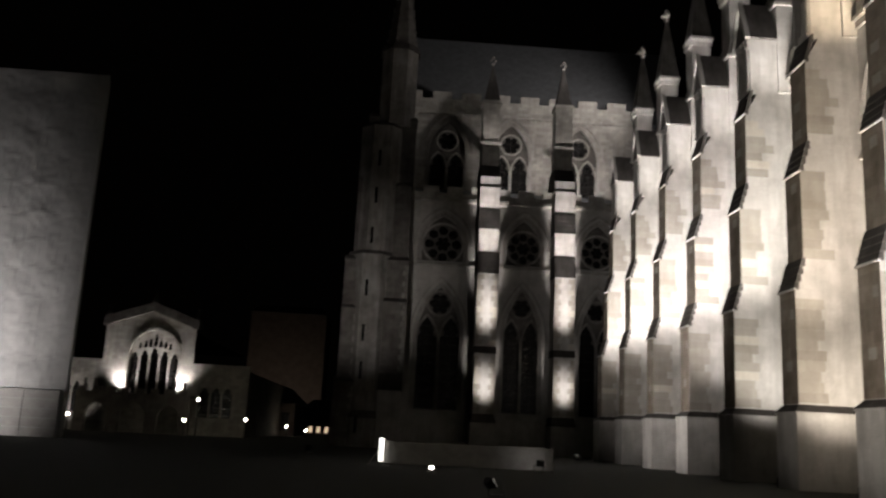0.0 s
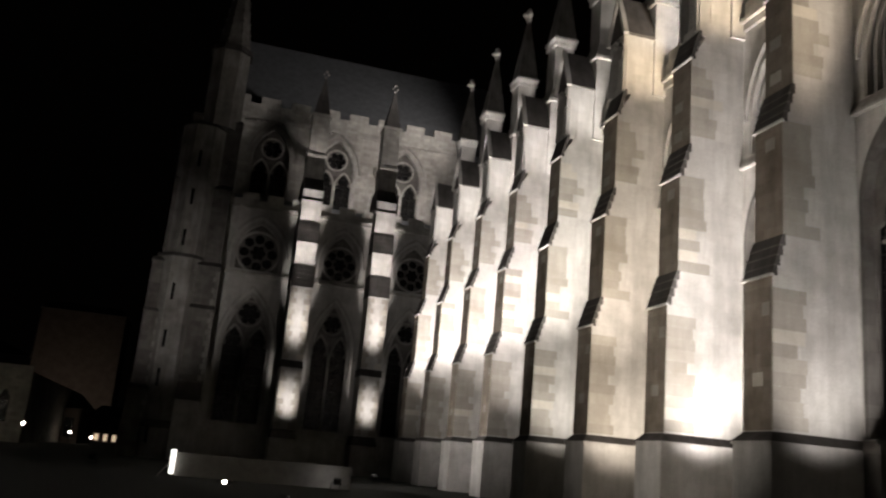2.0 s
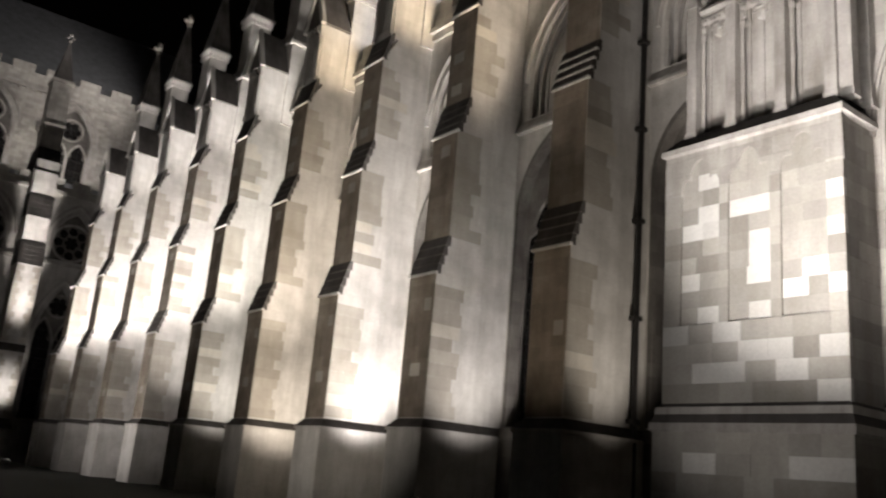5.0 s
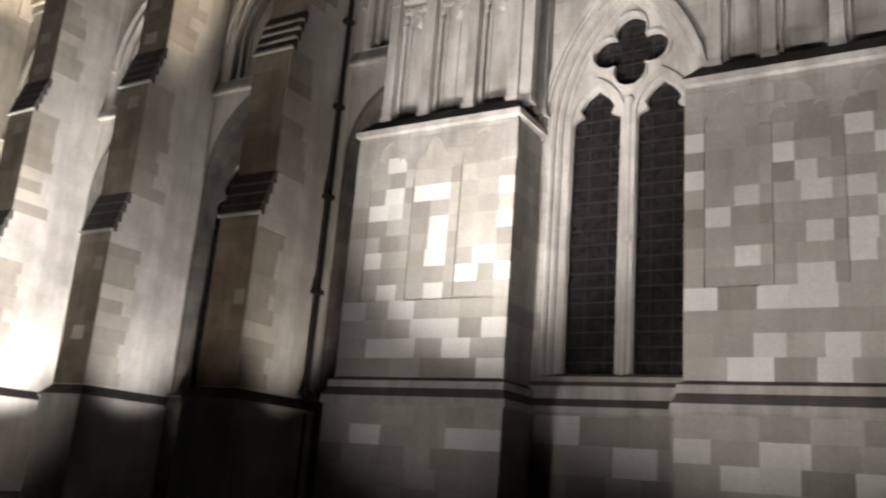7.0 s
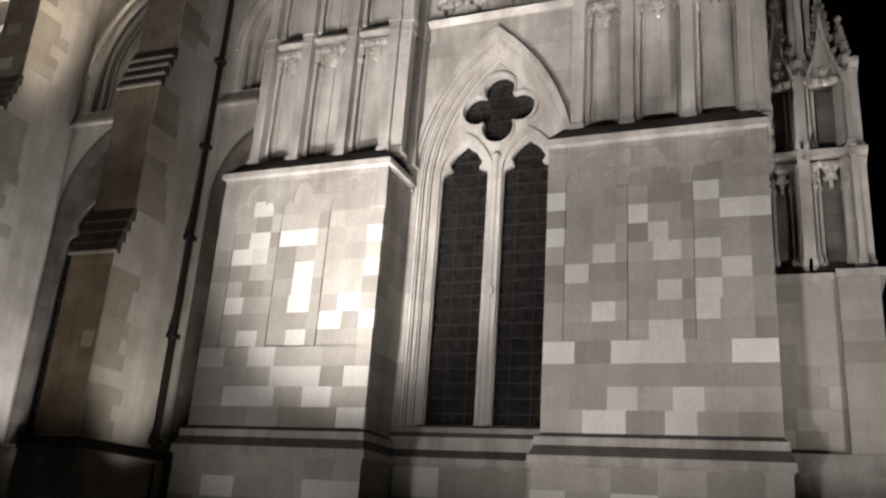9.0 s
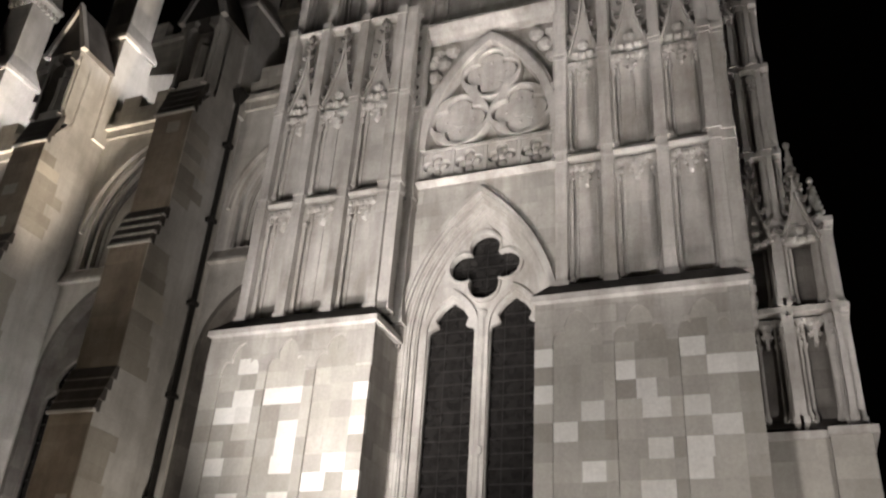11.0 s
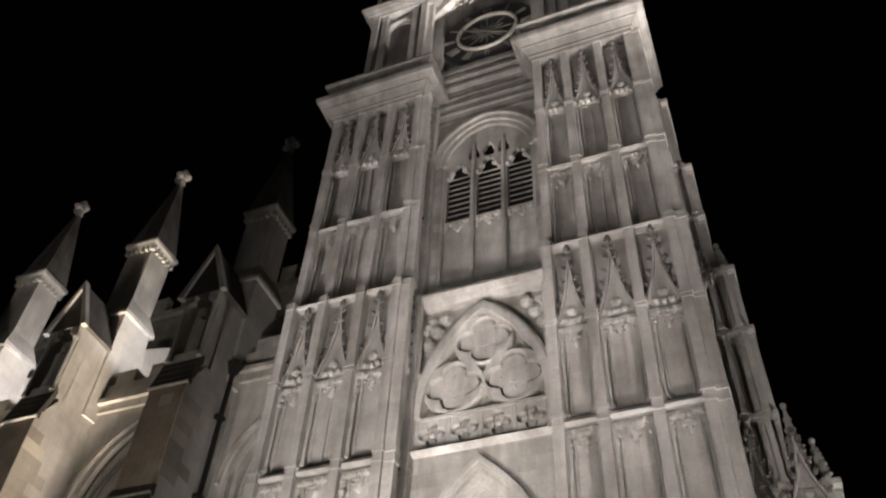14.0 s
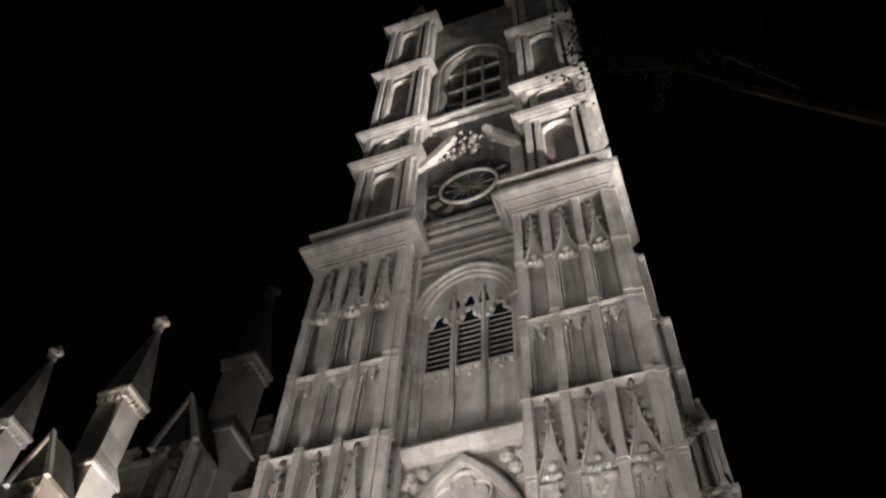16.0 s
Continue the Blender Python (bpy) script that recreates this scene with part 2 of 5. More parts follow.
# ---- mesh building ----
class MB:
    """Collects solids in local (u, w, z) and carries them over by place(u, w, z) -> world."""

    def __init__(self, place=None):
        self.v, self.f, self.place = [], [], place or (lambda u, w, z: (u, w, z))

    def add(self, verts, faces):
        k = len(self.v)
        self.v += [self.place(*p) for p in verts]
        self.f += [tuple(i + k for i in f) for f in faces]
        return self

    def box(self, u0, u1, w0, w1, z0, z1):
        return self.slab([(u0, w0), (u1, w0), (u1, w1), (u0, w1)], z0, [(u0, w0), (u1, w0), (u1, w1), (u0, w1)], z1)

    def slab(self, low, z0, high, z1):
        """A solid between two outlines of as many (u, w) points, at z0 and z1."""
        n = len(low)
        vs = [(u, w, z0) for u, w in low] + [(u, w, z1) for u, w in high]
        fs = [tuple(range(n))[::-1], tuple(range(n, 2 * n))] + [(i, (i + 1) % n, n + (i + 1) % n, n + i) for i in range(n)]
        return self.add(vs, fs)

    def cone(self, cu, cw, z0, r0, z1, r1, n=8, turn=0.5):
        ring = [(math.cos(2 * math.pi * (i + turn) / n), math.sin(2 * math.pi * (i + turn) / n)) for i in range(n)]
        return self.slab([(cu + r0 * a, cw + r0 * b) for a, b in ring], z0, [(cu + r1 * a, cw + r1 * b) for a, b in ring], z1)

    def stack(self, cu, cw, rings):
        """A square shaft through rings of (half width, z), one closed skin."""
        vs, fs, n = [], [], len(rings)
        for h, z in rings:
            vs += [(cu - h, cw - h, z), (cu + h, cw - h, z), (cu + h, cw + h, z), (cu - h, cw + h, z)]
        for k in range(n - 1):
            fs += [(4 * k + i, 4 * k + (i + 1) % 4, 4 * k + 4 + (i + 1) % 4, 4 * k + 4 + i) for i in range(4)]
        fs += [(3, 2, 1, 0), tuple(range(4 * n - 4, 4 * n))]
        return self.add(vs, fs)

    def prism(self, poly, w0, w1):
        """A (u, z) outline carried from w0 to w1."""
        n = len(poly)
        vs = [(u, w0, z) for u, z in poly] + [(u, w1, z) for u, z in poly]
        fs = [tuple(range(n)), tuple(range(n, 2 * n))[::-1]] + [(i, n + i, n + (i + 1) % n, (i + 1) % n) for i in range(n)]
        return self.add(vs, fs)

    def across(self, poly, u0, u1):
        """A (w, z) outline carried from u0 to u1."""
        n = len(poly)
        vs = [(u0, w, z) for w, z in poly] + [(u1, w, z) for w, z in poly]
        fs = [tuple(range(n)), tuple(range(n, 2 * n))[::-1]] + [(i, n + i, n + (i + 1) % n, (i + 1) % n) for i in range(n)]
        return self.add(vs, fs)

    def band(self, outer, inner, w0, w1):
        """A moulding between two open lines of as many (u, z) points."""
        n = len(outer)
        vs = []
        for w in (w0, w1):
            vs += [(u, w, z) for u, z in outer] + [(u, w, z) for u, z in inner]
        fs = []
        for i in range(n - 1):
            a, b, c, d = i, i + 1, n + i + 1, n + i
            fs += [(a, b, c, d), (2 * n + d, 2 * n + c, 2 * n + b, 2 * n + a), (a, 2 * n + a, 2 * n + b, b), (d, c, 2 * n + c, 2 * n + d)]
        for i, j in ((0, n), (n - 1, 2 * n - 1)):
            fs.append((i, j, 2 * n + j, 2 * n + i))
        return self.add(vs, fs)

    def ball(self, cu, cw, cz, r, squash=1.0):
        vs, fs, m, k = [], [], 6, 4
        for j in range(1, k):
            a = math.pi * j / k
            vs += [(cu + r * math.sin(a) * math.cos(2 * math.pi * i / m), cw + r * squash * math.sin(a) * math.sin(2 * math.pi * i / m), cz + r * math.cos(a)) for i in range(m)]
        vs += [(cu, cw, cz + r), (cu, cw, cz - r)]
        for j in range(k - 2):
            fs += [(j * m + i, j * m + (i + 1) % m, (j + 1) * m + (i + 1) % m, (j + 1) * m + i) for i in range(m)]
        fs += [(i, len(vs) - 2, (i + 1) % m) for i in range(m)]
        fs += [((k - 2) * m + i, (k - 2) * m + (i + 1) % m, len(vs) - 1) for i in range(m)]
        return self.add(vs, fs)


def mesh_of(name, mb, mat):
    me = bpy.data.meshes.new(name)
    me.from_pydata(mb.v, [], mb.f)
    bm = bmesh.new()
    bm.from_mesh(me)
    bmesh.ops.recalc_face_normals(bm, faces=bm.faces)
    bm.to_mesh(me)
    bm.free()
    me.materials.append(mat)
    return me


def under(ob, parent):
    while parent is not None and parent.parent is not None and parent.parent.parent is not None:
        parent = parent.parent
    if parent is not None:
        ob.parent = parent
    return ob


def part(name, mb, mat, parent=None, label=""):
    ob = new(name, mb if isinstance(mb, bpy.types.Mesh) else mesh_of(name, mb, mat))
    under(ob, parent)
    if label:
        tagged(ob, label)
    return ob


def thing(name, label, category, group="", kind=""):
    return tagged(new(name), label, category, group, kind)


def north(X, Y0=0.0):
    """Face that looks north: u runs west (to the right as seen), w outward."""
    return lambda u, w, z: (X - w, Y0 - u, z)


def west(Y, X0=0.0):
    """Face that looks west: u runs south (to the right as seen), w outward."""
    return lambda u, w, z: (X0 + u, Y - w, z)


def arch(cu, zs, a, h, n=10):
    """Pointed arch line from the left springing over the apex to the right one: half width a, rise h (h >= a)."""
    r = (a * a + h * h) / (2 * a)
    top = math.asin(min(1.0, h / r))
    left = [(cu - a + r - r * math.cos(top * i / n), zs + r * math.sin(top * i / n)) for i in range(n + 1)]
    return left + [(2 * cu - u, z) for u, z in left[-2::-1]]


def opening(cu, zb, zs, a, h, n=10):
    return [(cu - a, zb)] + arch(cu, zs, a, h, n) + [(cu + a, zb)]


def foil(cu, cz, r, k=4, n=8, turn=0.0, lobe=0.56):
    """Outline of a k-foil of outer radius r."""
    pts, rl = [], r * lobe
    d = r - rl
    half = math.pi / k
    # the lobes meet where neighbouring circles cross
    x = d * math.cos(half)
    s = math.sqrt(max(1e-6, rl * rl - (d * math.sin(half)) ** 2))
    px, py = (x + s) * math.cos(half), (x + s) * math.sin(half)
    end = math.atan2(py, px - d)
    for j in range(k):
        base = turn + 2 * math.pi * j / k
        for i in range(n):
            a = -end + 2 * end * i / n
            u, v = d + rl * math.cos(a), rl * math.sin(a)
            pts.append((cu + u * math.cos(base) - v * math.sin(base), cz + u * math.sin(base) + v * math.cos(base)))
    return pts


def lancet(cu, zb, zs, a, h):
    """Light with a cusped head."""
    r = arch(cu, zs, a, h, 8)
    pts = [(cu - a, zb), (cu - a, zs - 0.05)]
    pts += [(cu - a * 0.98, zs + h * 0.12), (cu - a * 0.62, zs + h * 0.22), (cu - a * 0.60, zs + h * 0.28), (cu - a * 0.72, zs + h * 0.45), (cu - a * 0.45, zs + h * 0.74), (cu, zs + h)]
    return pts + [(2 * cu - u, z) for u, z in pts[-2::-1]]


def circle(cu, cz, r, n=24):
    return [(cu + r * math.cos(2 * math.pi * i / n), cz + r * math.sin(2 * math.pi * i / n)) for i in range(n)]


def plate(name, loops, w0, w1, place, mat, parent, label="", bevel=0.0):
    """A pierced plate: the first loop is its outline, the rest are holes, with edges rounded by bevel."""
    cu = bpy.data.curves.new(name, "CURVE")
    cu.dimensions, cu.fill_mode = "2D", "BOTH"
    cu.extrude, cu.bevel_depth, cu.bevel_resolution, cu.offset = (w1 - w0) / 2 - bevel, bevel, 1, -bevel
    for loop in loops:
        s = cu.splines.new("POLY")
        s.points.add(len(loop) - 1)
        for p, (u, z) in zip(s.points, loop):
            p.co = (u, z, 0, 1)
        s.use_cyclic_u = True
    tmp = bpy.data.objects.new(name, cu)
    me = bpy.data.meshes.new_from_object(tmp)
    bpy.data.objects.remove(tmp)
    mid = (w0 + w1) / 2
    for v in me.vertices:
        u, z, w = v.co
        v.co = place(u, mid + w, z)
    me.materials.clear()
    me.materials.append(mat)
    bm = bmesh.new()
    bm.from_mesh(me)
    bmesh.ops.remove_doubles(bm, verts=bm.verts, dist=0.0004)
    bmesh.ops.recalc_face_normals(bm, faces=bm.faces)
    bm.to_mesh(me)
    bm.free()
    return part(name, me, mat, parent, label)


def glazing(parent, place, u0, u1, z0, z1, w, rows=12, cols=4, mat=GLASS):
    g = part("pane", MB(place).box(u0, u1, w - 0.03, w, z0, z1), mat, parent, "dark leaded glass")
    mb = MB(place)
    for i in range(1, rows):
        z = z0 + (z1 - z0) * i / rows
        mb.box(u0, u1, w + 0.004, w + 0.03, z - 0.016, z + 0.016)
    for i in range(1, cols):
        u = u0 + (u1 - u0) * i / cols
        mb.box(u - 0.01, u + 0.01, w + 0.004, w + 0.022, z0, z1)
    part("lead_lattice", mb, IRON, g)
    return g


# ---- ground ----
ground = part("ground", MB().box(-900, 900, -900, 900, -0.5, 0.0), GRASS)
tagged(ground, "dark mown lawn at night round the abbey", "lawn", kind="structure")


# ---- bell tower ----
tower = thing("bell_tower", "floodlit gothic limestone bell tower with a clock, rising from the lawn", "tower")


def cornice(name, place, u0, u1, depth, steps, mat, parent, back=1.6):
    """A moulded band round three sides of a pier: steps of (z0, z1, overhang below, overhang above)."""
    rings = []
    for z0, z1, a, b in steps:
        rings += [(a, z0), (b, z1)]
    vs, fs = [], []
    for o, z in rings:
        vs += [(u0 - o, -back, z), (u1 + o, -back, z), (u1 + o, depth + o, z), (u0 - o, depth + o, z)]
    for k in range(len(rings) - 1):
        fs += [(4 * k + i, 4 * k + (i + 1) % 4, 4 * k + 4 + (i + 1) % 4, 4 * k + 4 + i) for i in range(4)]
    n = 4 * len(rings)
    mb = MB(place).add(vs, fs + [(3, 2, 1, 0), (n - 4, n - 3, n - 2, n - 1)])
    return part(name, mb, mat, parent)


def cusped_head(place, u0, u1, z, parent, lights, h=0.58, w=0.20):
    """A row of small cusped arches under a band at height z."""
    k = (u1 - u0) / lights
    holes = []
    for i in range(lights):
        c = u0 + k * (i + 0.5)
        a = k * 0.40
        holes.append([(c - a, z - h + 0.01), (c - a, z - h * 0.72), (c - a * 0.55, z - h * 0.62), (c - a * 0.75, z - h * 0.36), (c, z - h * 0.12),
                      (c + a * 0.75, z - h * 0.36), (c + a * 0.55, z - h * 0.62), (c + a, z - h * 0.72), (c + a, z - h + 0.01)])
    outline = [(u0, z), (u0, z - h)]
    for hole in holes:
        outline += [(u, zz - 0.01 if zz < z - h + 0.02 else zz) for u, zz in hole]
    outline += [(u1, z - h), (u1, z)]
    head = plate("cusped_head", [outline], -0.28, w, place, SMOOTH, parent)
    mb = MB(place)
    for i in range(lights):
        c = u0 + k * (i + 0.5)
        for du, dz, r in ((-0.33, 0.22, 0.075), (0.33, 0.22, 0.075), (-0.24, 0.70, 0.055), (0.24, 0.70, 0.055), (-0.42, 0.5, 0.05), (0.42, 0.5, 0.05), (0.0, 0.06, 0.05)):
            mb.ball(c + k * du + random.uniform(-0.015, 0.015), w, z - h * dz, r * random.uniform(0.8, 1.2), 0.6)
    tagged(part("foliage_boss", mb, SMOOTH, head), kind="stuff")
    return head


def gablet(place, u0, u1, z0, z1, parent, w=0.2):
    """A crocketed ogee gable in a bay."""
    c, a, h = (u0 + u1) / 2, (u1 - u0) / 2, z1 - z0
    side = [(1.0, 0.0), (0.84, 0.10), (0.62, 0.22), (0.42, 0.36), (0.26, 0.52), (0.13, 0.70), (0.05, 0.84), (0.05, 0.93)]
    outer = [(c - a * s, z0 + h * q) for s, q in side]
    outer += [(2 * c - u, z) for u, z in outer[::-1]]
    inner = [(c - a * s * 0.74 + 0.0, z0 + h * (q * 0.82 - 0.03)) for s, q in side[:6]]
    inner += [(2 * c - u, z) for u, z in inner[::-1]]
    # frame of the gable: rim with a hollow, and a flat filling
    rim = plate("gablet", [outer], -0.28, w * 0.45, place, SMOOTH, parent)
    mb = MB(place)
    for s in (-1, 1):
        line = [(c + s * a * p, z0 + h * q) for p, q in side]
        low = [(c + s * a * max(0.0, p - 0.14), z0 + h * q) for p, q in side]
        mb.band(line, low, 0.02, w)
    part("gable_rim", mb, SMOOTH, rim)
    for s in (-1, 1):
        for p, q in side[1:7]:
            part("crocket", MB(place).ball(c + s * (a * p + 0.06), w * 0.9, z0 + h * q + 0.03, 0.07, 0.8).ball(c + s * (a * p + 0.11), w * 1.05, z0 + h * q + 0.08, 0.045, 0.8), SOOT_SHADE, parent)
    mb = MB(place)
    mb.ball(c, w * 0.8, z1 - 0.1, 0.12, 0.9).ball(c, w * 0.8, z1 + 0.05, 0.07, 0.9)
    part("finial", mb, SOOT_SHADE, parent)
    mb = MB(place)
    mb.ball(c, w * 0.6, z0 + h * 0.12, 0.16, 0.6).ball(c - a * 0.45, w * 0.7, z0 + 0.02, 0.11).ball(c + a * 0.45, w * 0.7, z0 + 0.02, 0.11).ball(c, w * 0.7, z0 - 0.02, 0.12)
    tagged(part("foliage_boss", mb, SMOOTH, rim), kind="stuff")


SPLIT = (0.0, 0.31, 0.67, 1.0)


def tier(place, u0, u1, z0, z1, parent, depth=0.30, kind="plain", base=True, pw=0.27, split=SPLIT, mullions=True):
    """One storey of blind panelling: four pilasters, sunk bays with mullions and cusped heads or gablets."""
    n = len(split)
    centres = [u0 + pw / 2 + (u1 - u0 - pw) * s for s in split]
    for c in centres:
        mb = MB(place)
        mb.box(c - pw / 2, c + pw / 2, -0.3, depth, z0 + 0.12, z1 + 0.2)
        mb.box(c - pw / 2 - 0.03, c + pw / 2 + 0.03, -0.2, depth + 0.03, z0, z0 + 0.14)
        mb.box(c - pw / 2 - 0.02, c + pw / 2 + 0.02, -0.2, depth + 0.025, z1 - 0.10, z1 - 0.03)
        part("pilaster", mb, SMOOTH, parent)
    for i in range(n - 1):
        a, b = centres[i] + pw / 2, centres[i + 1] - pw / 2
        wide = b - a > 0.95
        zt = z1 - 0.08
        if kind == "gablet":
            gablet(place, a, b, z0 + 0.05, z1 - 0.10, parent, depth * 0.5)
            continue
        # pairs of slim rolls with bell bases and caps, and the mullion
        for e, sg in ((a, 1), (b, -1)):
            sh = MB(place)
            for off, w, r in ((0.05, 0.04, 0.055), (0.16, -0.09, 0.045)):
                sh.cone(e + sg * off, w, z0 + 0.1, r, zt, r, 6)
                sh.cone(e + sg * off, w, z0 + 0.14, r * 1.9, z0 + 0.26, r * 1.7, 6).cone(e + sg * off, w, z0 + 0.26, r * 1.3, z0 + 0.40, r * 1.05, 6)
                if kind == "plain":
                    sh.cone(e + sg * off, w, zt - 0.66, r * 1.05, zt - 0.54, r * 1.8, 6)
            part("colonnette", sh, SMOOTH, parent)
        if not (wide and mullions):
            mb = None
        else:
            c = (a + b) / 2
            mb = MB(place).box(c - 0.04, c + 0.04, -0.28, -0.06, z0 + 0.1, zt - 0.05)
        if mb:
            part("mullion", mb, SMOOTH, parent)
        if kind == "plain":
            cusped_head(place, a, b, zt, parent, 2, w=0.09)
        if base:
            # very dark stone puts the shade at the panel foot into the sill
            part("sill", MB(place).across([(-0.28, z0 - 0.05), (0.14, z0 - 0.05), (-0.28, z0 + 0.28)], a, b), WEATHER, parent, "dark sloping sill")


def ashlar(place, u0, u1, z0, z1, parent, rows, width, depth=0.05, gap=0.003, mat=BLOCK, pale=()):
    """Courses of squared blocks, each one a stone of its own, set slightly uneven; pale: (u, z) spots of newer stones."""
    h = (z1 - z0) / rows
    for r in range(rows):
        u = u0
        while u < u1 - 0.01:
            e = u + width * random.choice((0.8, 0.9, 1.0, 1.0, 1.15))
            if u1 - e < width * 0.45:
                e = u1
            za, zb = z0 + r * h, z0 + (r + 1) * h
            d = depth + random.choice((0.0, 0.003, 0.006))
            newer = any(u <= pu < e and za <= pz < zb for pu, pz in pale)
            part("ashlar_block", MB(place).box(u + gap / 2, e - gap / 2, -0.05, d, za + gap / 2, zb - gap / 2), NEWBLOCK if newer else mat, parent)
            u = e


def corner_buttress(ya, yb, sides):
    """One corner buttress of the tower between y = ya (west) and yb (east)."""
    n1, n2, n3 = north(16.56), north(17.04), north(17.28)
    core = part("corner_buttress", MB(n1).box(-yb + 0.05, -ya - 0.05, -3.0, 0.0, 0.0, 9.85), STONE, tower, "stepped corner buttress of patched limestone blocks")
    # plinth with its chamfer
    mb = MB(n1)
    mb.box(-yb - 0.12, -ya + 0.12, -3.0, 0.22, 0.0, 3.1)
    part("plinth", mb, STONE, core)
    cornice("plinth_moulding", n1, -yb - 0.12, -ya + 0.12, 0.22, [(3.1, 3.15, 0.02, 0.08), (3.15, 3.3, 0.08, 0.06)], SMOOTH, core, 3.0)
    cornice("plinth_chamfer", n1, -yb - 0.12, -ya + 0.12, 0.22, [(3.3, 3.5, 0.05, -0.04)], WEATHER, core, 3.0)
    cornice("base_moulding", n1, -yb - 0.12, -ya + 0.12, 0.22, [(3.5, 3.66, -0.02, -0.03)], SMOOTH, core, 3.0)
    cornice("base_groove", n1, -yb - 0.12, -ya + 0.12, 0.22, [(3.66, 3.76, -0.05, -0.17)], WEATHER, core, 3.0)
    # cornice over the first storey; its sloped top is darkened to paint the shade above
    cornice("cornice", n1, -yb + 0.02, -ya - 0.02, 0.06, [(9.79, 9.84, 0.0, 0.05), (9.84, 9.98, 0.10, 0.10)], SMOOTH, core, 3.0)
    cornice("weathering", n1, -yb + 0.02, -ya - 0.02, 0.06, [(9.98, 10.36, 0.09, -0.24)], WEATHER, core, 3.0)
    # second storey: two tiers of panels, then gablets
    yb2, ya2 = yb - 0.40, ya + 0.20
    part("core", MB(n2).box(-yb2, -ya2 - 0.12, -3.0, -0.11, 9.9, 20.1), SMOOTH, core)
    for side in sides:
        place, ua, ub = (n2, -yb2, -ya2) if side == "n" else (west(ya2, 16.85), 0.0, 1.9)
        sp = SPLIT if side == "n" else (0.0, 0.5, 1.0)
        tier(place, ua, ub, 10.31, 13.75, core, split=sp)
        tier(place, ua, ub, 13.95, 16.95, core, split=sp)
        tier(place, ua, ub, 17.0, 19.95, core, kind="gablet", split=sp)
    for z in (13.75, 19.92):
        cornice("string_course", n2, -yb2 + 0.14, -ya2 - 0.14, 0.15, [(z, z + 0.08, 0.0, 0.06), (z + 0.08, z + 0.2, 0.06, 0.0)], SMOOTH, core, 3.0)
    # third storey
    yb3, ya3 = yb - 0.42, ya + 0.24
    part("core", MB(n3).box(-yb3, -ya3 - 0.12, -3.0, -0.15, 20.0, 31.0), SMOOTH, core)
    for side in sides:
        place, ua, ub = (n3, -yb3, -ya3) if side == "n" else (west(ya3, 17.05), 0.0, 1.9)
        sp = SPLIT if side == "n" else (0.0, 0.5, 1.0)
        tier(place, ua, ub, 20.12, 23.8, core, split=sp)
        tier(place, ua, ub, 24.0, 27.1, core, kind="open", split=sp)
        tier(place, ua, ub, 27.1, 30.5, core, kind="gablet", split=sp)
    cornice("string_course", n3, -yb3 + 0.14, -ya3 - 0.14, 0.15, [(23.8, 23.9, 0.0, 0.06), (23.9, 24.0, 0.06, 0.0)], SMOOTH, core, 3.0)
    cornice("main_cornice", n3, -yb3, -ya3, 0.30, [(30.45, 30.6, 0.02, 0.05), (30.6, 30.72, 0.12, 0.12), (30.72, 30.95, 0.14, 0.30), (30.95, 31.05, 0.36, 0.36), (31.05, 31.22, 0.40, 0.56), (31.22, 31.36, 0.62, 0.66), (31.36, 31.5, 0.66, 0.66),
                                                  (31.5, 31.8, 0.34, 0.30), (31.8, 32.2, 0.24, 0.22), (32.2, 32.3, 0.30, 0.30), (32.3, 32.5, 0.32, 0.46), (32.5, 32.64, 0.50, 0.50), (32.64, 33.0, 0.46, 0.0)], CORNICE, core, 3.0)
    return core


b_east = corner_buttress(8.45, 12.95, ("n", "w"))
b_west = corner_buttress(0.20, 4.62, ("n", "w"))
# patched blocks on the first storey, round three shallow blind arches
PATCH_EAST = ((-11.9, 9.1), (-12.0, 8.3), (-12.4, 7.9), (-11.6, 7.9), (-11.1, 8.3), (-10.3, 8.3), (-10.4, 7.5), (-8.7, 7.2), (-12.1, 6.7), (-10.3, 6.8), (-10.6, 6.4), (-9.6, 6.1), (-9.2, 6.5), (-11.7, 5.7), (-10.4, 5.7), (-8.6, 6.1), (-8.7, 8.2),
              (-12.4, 5.1), (-11.9, 4.5), (-11.0, 4.5), (-10.8, 4.9), (-10.0, 4.9), (-9.7, 4.5), (-9.0, 5.0), (-8.7, 4.1), (-11.4, 5.3), (-11.4, 2.5), (-8.6, 2.6), (-9.0, 2.3))
PATCH_WEST = ((-4.3, 8.4), (-2.85, 8.2), (-2.4, 7.9), (-2.1, 7.5), (-3.4, 7.5), (-4.4, 7.6), (-1.4, 8.4), (-1.0, 8.0), (-1.3, 7.5), (-1.0, 7.1), (-2.3, 6.6), (-1.4, 6.7), (-1.4, 6.2), (-3.9, 7.1), (-3.6, 6.2), (-2.3, 5.8), (-0.4, 8.0),
              (-4.2, 5.1), (-3.2, 5.1), (-2.8, 4.6), (-3.1, 4.1), (-2.1, 4.0), (-1.7, 4.6), (-2.1, 5.1), (-1.0, 5.1), (-4.0, 5.4), (-2.8, 2.6), (-3.6, 2.2), (-2.9, 2.1), (-0.9, 2.2), (-4.4, 2.6))
